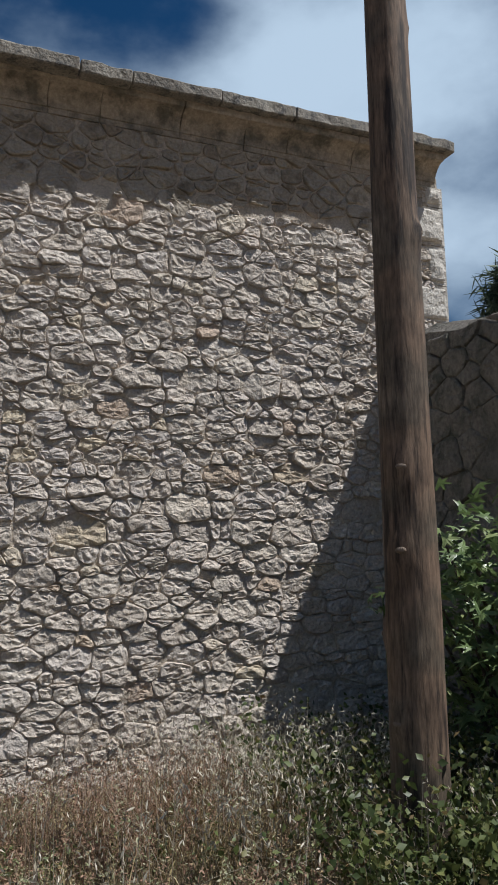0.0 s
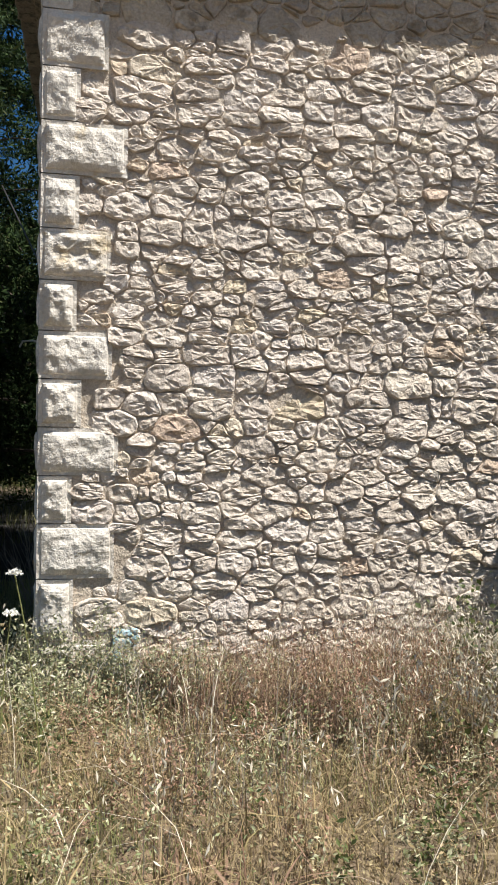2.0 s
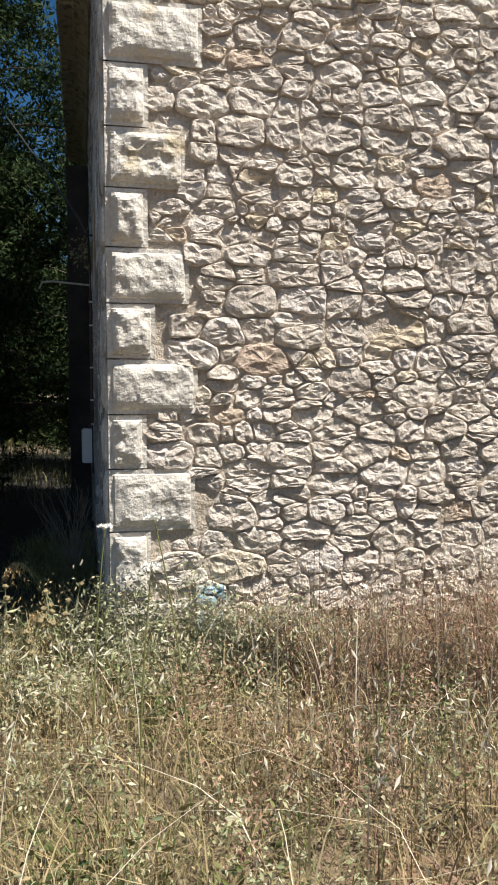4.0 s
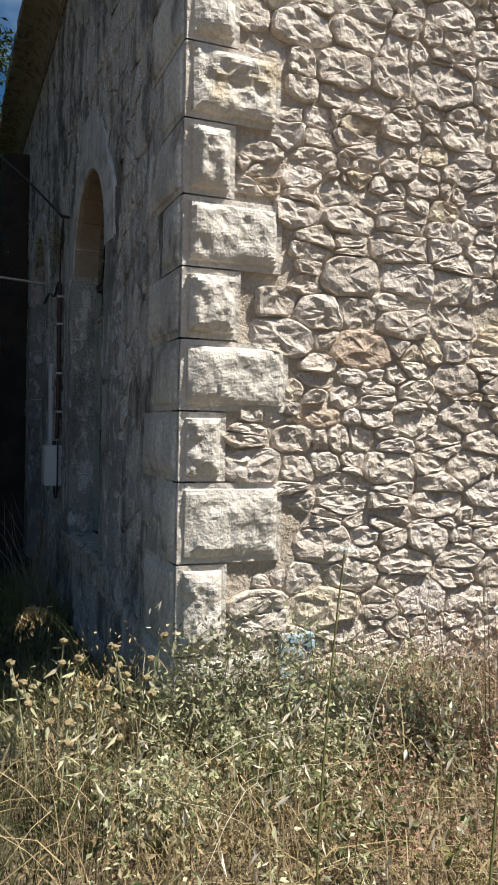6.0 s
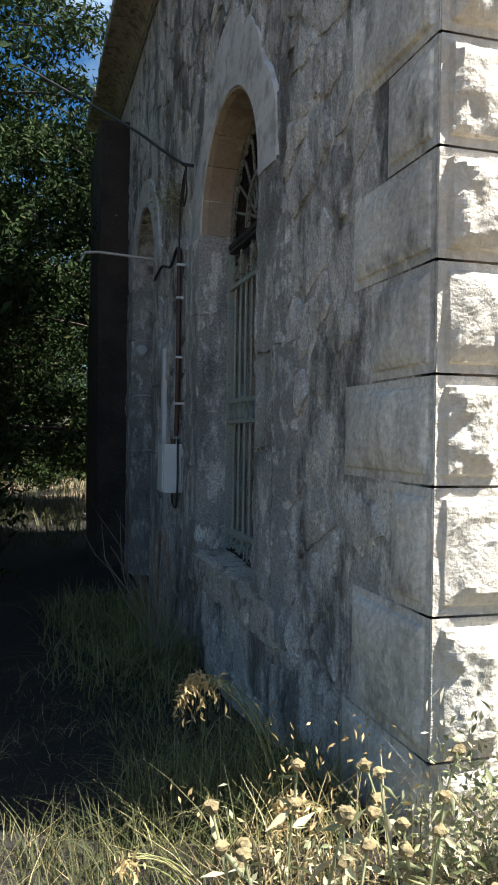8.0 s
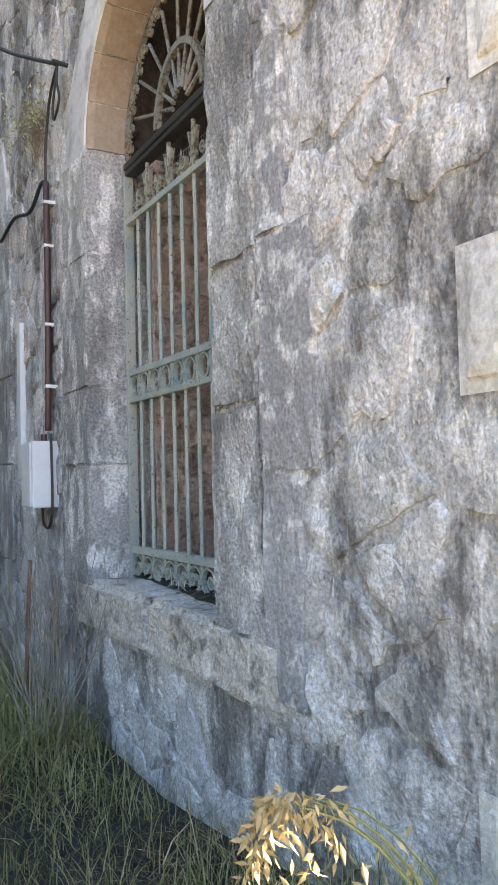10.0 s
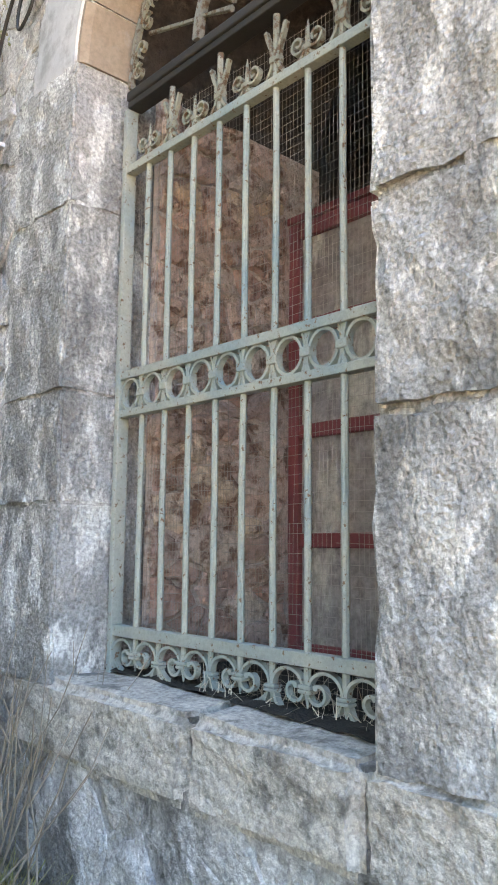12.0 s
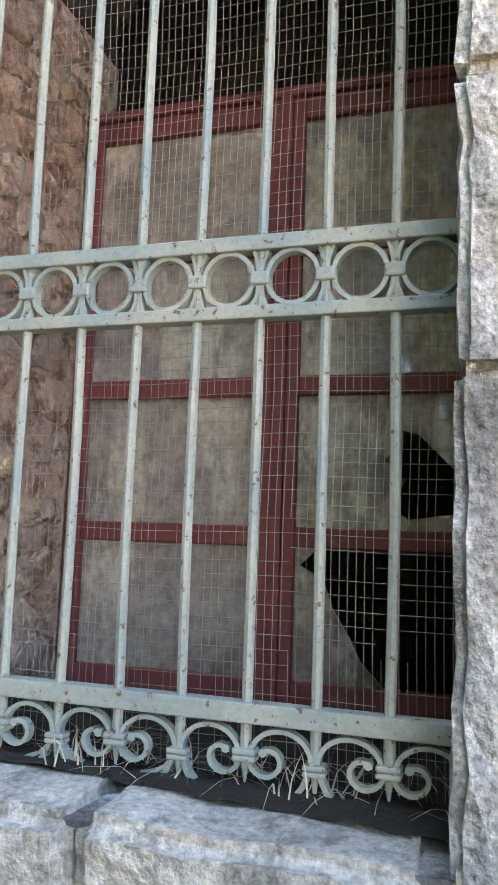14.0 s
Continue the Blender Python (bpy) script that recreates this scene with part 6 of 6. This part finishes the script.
def conifer(at, height, spread, seed, label, skirt=0.12, dense=1.0, mat=None, name="conifer_tree"):
    """A broad conifer: tapered trunk, drooping limbs, sprays of scale leaves with gaps between the limbs."""
    g = np.random.default_rng(seed)
    rng = random.Random(seed)
    z = float(ground_z(at[0], at[1]))
    root = empty(name, label, "tree", (at[0], at[1], z - 0.1), group="conifers")
    bm = bmesh.new()
    tube(bm, [(0.1 * math.sin(t * 5), 0.1 * math.cos(t * 4), height * t) for t in np.linspace(0, 1, 12)], 0.26, 9, 0.12)
    pts = []
    nl = int(60 * dense)
    for k in range(nl):
        t = skirt + (0.98 - skirt) * (k + rng.random()) / nl
        a = k * 2.399 + rng.uniform(-0.5, 0.5)
        ln = spread * (1.02 - t) ** 0.75 * rng.uniform(0.6, 1.15) + 0.3
        p0 = Vector((0, 0, height * t))
        limb = [p0 + Vector((math.cos(a) * ln * q, math.sin(a) * ln * q, ln * (0.22 * q - 0.42 * q * q))) for q in np.linspace(0, 1, 6)]
        tube(bm, limb, 0.05 * (1.1 - t), 5, 0.25)
        m = int(rng.uniform(13, 19) * (0.5 + ln / spread))
        for j in range(m):
            q = rng.uniform(0.22, 1.0)
            i = min(4, int(q * 5))
            c = limb[i].lerp(limb[i + 1], q * 5 - i)
            c = c + Vector((rng.gauss(0, 0.22), rng.gauss(0, 0.22), rng.gauss(-0.05, 0.16))) * (0.5 + 0.16 * ln)
            pts.append(np.array(c) + g.normal(0, 1, (80, 3)) * np.array((0.17, 0.17, 0.09)))
    part("trunk", bm, M_BARK, root)
    P = np.concatenate(pts)
    leaves("crown", P, 0.34 if mat else 0.125, mat or M_NEEDLE, seed + 1, root, slim=0.06 if mat else 0.34, down=0.15)
    return root


conifer((-7.6, 8.6), 12.0, 4.0, 88, "dark conifer standing across from the window", 0.05, 1.3)
conifer((-8.0, 13.5), 12.5, 4.0, 89, "dark conifer in the row across from the doorway", 0.05, 1.3)
conifer((-4.6, 11.0), 11.5, 3.0, 96, "large dark conifer whose limbs hang near the wall", 0.07, 1.2)
conifer((-2.9, 17.0), 13.0, 4.1, 91, "tall dark conifer with dense drooping foliage beyond the building", 0.13, 1.4)
conifer((-5.6, 18.5), 13.0, 4.3, 92, "dark spreading conifer among other trees", 0.14)
conifer((-0.4, 20.5), 8.0, 3.6, 93, "tall dark conifer behind the building end", 0.14)
conifer((-8.5, 21.5), 12.0, 4.5, 94, "broad dark conifer further off", 0.14)
conifer((-3.6, 24.5), 8.5, 4.2, 97, "distant dark conifer closing the garden", 0.14)
conifer((9.1, 9.4), 6.9, 1.4, 95, "feathery pine rising behind the garden wall", 0.5, 0.7, M_PINE, "pine_tree")


def build_shade_sheet():
    """Near-black ground sheet painting in shade under the conifers and along the shaded wall."""
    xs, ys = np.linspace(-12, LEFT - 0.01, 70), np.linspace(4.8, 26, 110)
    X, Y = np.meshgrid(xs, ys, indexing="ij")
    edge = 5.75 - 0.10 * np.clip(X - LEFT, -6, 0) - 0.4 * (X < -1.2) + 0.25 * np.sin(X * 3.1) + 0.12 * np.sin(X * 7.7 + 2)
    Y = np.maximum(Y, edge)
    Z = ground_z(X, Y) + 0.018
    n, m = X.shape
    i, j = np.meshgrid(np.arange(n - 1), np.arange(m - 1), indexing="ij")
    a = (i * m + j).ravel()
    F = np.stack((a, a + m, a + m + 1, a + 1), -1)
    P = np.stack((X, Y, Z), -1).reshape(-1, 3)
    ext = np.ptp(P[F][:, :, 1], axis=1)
    stuff(data_ob("needle_mould", P, F[ext > 0.002], M_LITTER_SHADE), "near-black sheet that paints shade on the ground under the conifers", "leaf litter")


build_shade_sheet()


def far_hedge():
    g = np.random.default_rng(99)
    n = 26000
    x = g.uniform(-26, 10, n)
    top = 1.6 + 0.9 * np.sin(x * 0.7) + 0.5 * np.sin(x * 1.9 + 1)
    z = g.uniform(-0.3, 1, n) ** 1.0 * np.maximum(0.6, top)
    y = 33 + g.normal(0, 1.0, n) + 1.5 * np.sin(x * 0.4)
    stuff(leaves("far_hedge", np.stack((x, y, z), -1), 0.32, M_LEAF, 98, slim=0.6), "sunlit green hedge at the far side of the garden", "hedge")
    b = np.stack((g.uniform(-14, 4, 12000), g.uniform(15, 30, 12000)), -1)
    b = b[~((b[:, 0] > LEFT - 0.4) & (b[:, 1] < BACK + 0.2))]
    b = np.concatenate((b, ground_z(b[:, 0], b[:, 1])[:, None]), 1)
    stuff(ribbons("garden_grass", b, g.uniform(0.15, 0.5, len(b)), np.full(len(b), 0.02), 0.5, M_RANK_SHADED, 2, 97)[0], "uncut grass under the trees", "grass")


far_hedge()


def wall_tuft():
    g = np.random.default_rng(55)
    root = empty("wall_weed", "tuft of grey dry weed growing out of the wall joint", "weed", (-0.2, 5.96, 4.86))
    n = 260
    b = g.normal(0, 0.05, (n, 3)) * np.array((1.2, 0.3, 0.4))
    ob, tips = ribbons("stem_tuft", b, g.uniform(0.15, 0.38, n), np.full(n, 0.006), 0.5, M_SAGE, 4, 56, root)
    ob.rotation_euler = (0.45, -0.2, 0)
    root = empty("wall_weed", "small dark weed rooted in the shaded wall", "weed", (LEFT - 0.02, 9.95, 3.0))
    b = g.normal(0, 0.05, (300, 3)) * np.array((0.3, 1.4, 1.4))
    ob, tips = ribbons("stem_tuft", b, g.uniform(0.10, 0.22, 300), np.full(300, 0.005), 0.9, M_TWIG, 4, 57, root)
    leaves("foliage", np.repeat(tips, 2, 0), 0.03, M_SAGE, 58, root)


wall_tuft()


def dead_shrub():
    """Thin leafless grey twigs in the grass under the meter box."""
    rng = random.Random(66)
    root = empty("dead_shrub", "bare grey twiggy shrub at the foot of the wall", "shrub", (-1.02, 9.12, -0.3))
    for k in range(34):
        bm = bmesh.new()
        a = rng.uniform(0, 6.28)
        p = Vector((rng.gauss(-0.03, 0.05), rng.gauss(0.1, 0.2), 0))
        d = Vector((math.cos(a) * 0.25, math.sin(a) * 0.6, 1)).normalized()
        pts = [p.copy()]
        for j in range(7):
            d = (d + Vector((rng.gauss(0, 0.10), rng.gauss(0, 0.14), 0.02))).normalized()
            p = p + d * rng.uniform(0.09, 0.16)
            pts.append(p.copy())
            if j > 2 and rng.random() < 0.6:
                e = (d + Vector((rng.gauss(0, 0.3), rng.gauss(0, 0.5), 0.1))).normalized()
                tube(bm, [p, p + e * 0.12, p + e * 0.24 + Vector((0, 0, 0.02))], 0.0026, 4, 0.4)
        pts = [Vector((min(q.x, 0.15), q.y, q.z)) for q in pts]
        tube(bm, pts, 0.0046, 5, 0.4)
        part("branch", bm, M_TWIG, root)


dead_shrub()

# ---- spray paint by the quoins ----
def graffiti():
    root = empty("graffiti", "faded pale blue spray paint patch on the rubble", "graffiti", (-0.2, FRONT - 0.060, 0.2), kind="structure")
    rng = random.Random(9)
    bm = bmesh.new()
    for c, poly in cells(-0.09, 0.10, -0.20, 0.18, 0.03, 0.06, 1.4, rng, 400):
        stone(bm, poly, 0.004, 0.012, lambda u, v, d: (u, -d, v), rng, back=0.03)
    bmesh.ops.recalc_face_normals(bm, faces=list(bm.faces))
    part("painted_stones", bm, M_BLUE, root)


graffiti()

# ---- pieces of the two walls, last ----
def field_stone(bm, poly, gap, height, to3d, rng, seg=0.038):
    """A rubble stone with rounded, nibbled outline and a broken face that lies mostly level, its foot sunk in the mortar."""
    cu, cv = sum(p[0] for p in poly) / len(poly), sum(p[1] for p in poly) / len(poly)
    ring = []
    for i, a in enumerate(poly):
        b = poly[(i + 1) % len(poly)]
        n = max(1, min(8, int(math.hypot(b[0] - a[0], b[1] - a[1]) / seg)))
        ring += [(a[0] + (b[0] - a[0]) * q / n, a[1] + (b[1] - a[1]) * q / n) for q in range(n)]
    m = len(ring)
    ring = [((ring[k - 1][0] + 3 * ring[k][0] + ring[(k + 1) % m][0]) / 5, (ring[k - 1][1] + 3 * ring[k][1] + ring[(k + 1) % m][1]) / 5) for k in range(m)]
    m = len(ring)
    if m < 5:
        return
    off = Vector((rng.uniform(0, 60), rng.uniform(0, 60), rng.uniform(0, 60)))
    tu, tv = rng.uniform(-0.12, 0.12), rng.uniform(-0.16, 0.08)
    cx, cy = cu + rng.uniform(-0.02, 0.02), cv + rng.uniform(-0.01, 0.01)
    rows = []
    for s, lift in ((1.0, -0.03), (1.0, 0.30), (0.95, 0.80), (0.84, 1.0), (0.60, 1.0), (0.32, 1.0)):
        row = []
        for k, (u, v) in enumerate(ring):
            du, dv = u - cx, v - cy
            ln = max(1e-4, math.hypot(du, dv))
            nib = 0.008 * noise.noise(Vector((u * 17, v * 17, 3)) + off) + 0.005 * noise.noise(Vector((u * 43, v * 43, 9)) + off)
            f = max(0.3, 1 - (gap + 0.004 + nib) / ln) * s
            if s < 0.9:
                f *= 1 + rng.uniform(-0.10, 0.10)
            pu, pv = cx + du * f, cy + dv * f
            d = -0.03
            if lift > 0:
                q = Vector((pu * 8, pv * 11, 0)) + off
                d = height * lift * (0.9 + 0.35 * noise.noise(q)) + 0.013 * noise.noise(q * 2.3) * lift + 0.008 * noise.noise(q * 5.1) * lift + rng.uniform(-0.004, 0.004) * lift + (du * tu + dv * tv) * s
                d = max(-0.004, d)
            row.append(bm.verts.new(to3d(pu, pv, d)))
        rows.append(row)
    c = bm.verts.new(to3d(cx, cy, height * rng.uniform(0.85, 1.1)))
    for a, b in zip(rows, rows[1:]):
        for k in range(m):
            j = (k + 1) % m
            if (k + len(a)) % 2:
                bm.faces.new((a[k], a[j], b[j]))
                bm.faces.new((a[k], b[j], b[k]))
            else:
                bm.faces.new((a[k], a[j], b[k]))
                bm.faces.new((a[j], b[j], b[k]))
    for k in range(m):
        bm.faces.new((rows[-1][k], rows[-1][(k + 1) % m], c))


def band_foot(u):
    """Lower edge of the flush-pointed band; it dips towards the near corner."""
    return 4.74 - 0.16 * max(0.0, min(1.0, (2.2 - u) / 2.8))


def build_pointing():
    """Uneven lime mortar smeared between the stones, here proud and there washed out."""
    us, vs = np.arange(-0.70, RIGHT - 0.06, 0.024), np.arange(-0.3, 4.80, 0.024)
    V = [(u, FRONT - 0.008 - 0.010 * noise.noise(Vector((u * 5, v * 7, 0))) - 0.010 * noise.noise(Vector((u * 16, v * 21, 4))) - 0.004 * noise.noise(Vector((u * 40, v * 40, 8))), v) for u in us for v in vs]
    n, m = len(us), len(vs)
    i, j = np.meshgrid(np.arange(n - 1), np.arange(m - 1), indexing="ij")
    a = (i * m + j).ravel()
    data_ob("mortar_pointing", np.array(V), np.stack((a, a + m, a + m + 1, a + 1), -1), M_MORTAR, wall_front)["kind"] = "stuff"


def build_rubble():
    rng = random.Random(2)
    to3d = lambda u, v, d: (u, FRONT - d, v)
    rest, band = bmesh.new(), bmesh.new()
    count = 0
    for (cu, cv), poly in loose(courses(-0.66, RIGHT - 0.16, -0.12, 4.74, 0.075, 0.185, 0.12, 0.36, rng, split=0.42), -0.66, RIGHT - 0.16, -0.12, 4.74, 1.75, rng, 0.016):
        row = next((i for i in range(len(COURSES) - 1) if COURSES[i] <= cv < COURSES[i + 1]), 0)
        if cu < FRONT_W[row] + 0.02 or cv > band_foot(cu):
            continue
        h = rng.uniform(0.022, 0.046)
        near = cu < 1.35 and cv < 2.75
        if near and count < 300:
            bm = bmesh.new()
            field_stone(bm, poly, -0.003, h, to3d, rng)
            bmesh.ops.recalc_face_normals(bm, faces=list(bm.faces))
            part("stone", bm, M_RUBBLE, wall_front)
            count += 1
        else:
            field_stone(rest, poly, -0.003, h, to3d, rng)
    for (cu, cv), poly in loose(courses(-0.5, RIGHT - 0.16, 4.50, TOP, 0.08, 0.17, 0.10, 0.36, rng, sway=0.05), -0.5, RIGHT - 0.16, 4.50, TOP, 1.3, rng, 0.035):
        row = 13 if cv < COURSES[14] else 14 if cv < COURSES[15] else 15
        if cu < FRONT_W[row] + 0.06 or cv < band_foot(cu):
            continue
        field_stone(band, poly, 0.001, rng.uniform(0.022, 0.036), to3d, rng)
    for nm, bm, mat in (("joined_stones", rest, M_RUBBLE_FAR), ("pointed_stones", band, M_BAND)):
        bmesh.ops.recalc_face_normals(bm, faces=list(bm.faces))
        ob = part(nm, bm, mat, wall_front)
        ob["kind"] = "stuff"


build_pointing()
build_rubble()


def build_left_stones():
    rng = random.Random(6)
    to3d = lambda u, v, d: (LEFT - d, u, v)
    rest = bmesh.new()
    count = 0
    for (cu, cv), poly in cells(6.2, 13.1, -0.4, 5.26, 0.08, 0.24, 1.15, rng, 6000):
        row = next((i for i in range(len(COURSES) - 1) if COURSES[i] <= cv < COURSES[i + 1]), 0)
        if cu < LEFT_W[row] + 0.08:
            continue
        out = False
        for (y0, y1, z0, sp), wide in ((WIN, 0.34), (DOOR, 0.34)):
            c, r = (y0 + y1) / 2, (y1 - y0) / 2
            if y0 - wide * 0.6 < cu < y1 + wide * 0.6 and z0 - 0.15 < cv < sp:
                out = True
            if cv >= sp and math.hypot(cu - c, cv - sp) < r + 0.16:
                out = True
            if cv < sp and cv > z0 - 0.2:
                poly = clip(poly, 1, 0, y0 - 0.2) if cu < y0 else (clip(poly, -1, 0, -(y1 + 0.2)) if cu > y1 else poly)
            elif cv <= z0:
                poly = clip(poly, 0, 1, z0 - 0.15) if y0 - 0.4 < cu < y1 + 0.4 else poly
            else:
                n = Vector((c - cu, sp - cv)).normalized()
                lim = n.x * c + n.y * sp - (r + 0.10)
                if math.hypot(cu - c, cv - sp) < r + 1.2:
                    poly = clip(poly, n.x, n.y, lim)
            if len(poly) < 3:
                out = True
                break
        if out:
            continue
        h = rng.uniform(0.006, 0.017)
        if count < 290 and cu < 10.5:
            bm = bmesh.new()
            stone(bm, poly, 0.012, h, to3d, rng, rugged=0.6, ragged=0.030, tilt=0.02, seg=0.06)
            bmesh.ops.recalc_face_normals(bm, faces=list(bm.faces))
            part("stone", bm, M_LSTONE, wall_left)
            count += 1
        else:
            stone(rest, poly, 0.012, h, to3d, rng, rugged=0.6, ragged=0.030, tilt=0.02, seg=0.06)
    bmesh.ops.recalc_face_normals(rest, faces=list(rest.faces))
    part("joined_stones", rest, M_LSTONE, wall_left)["kind"] = "stuff"


build_left_stones()
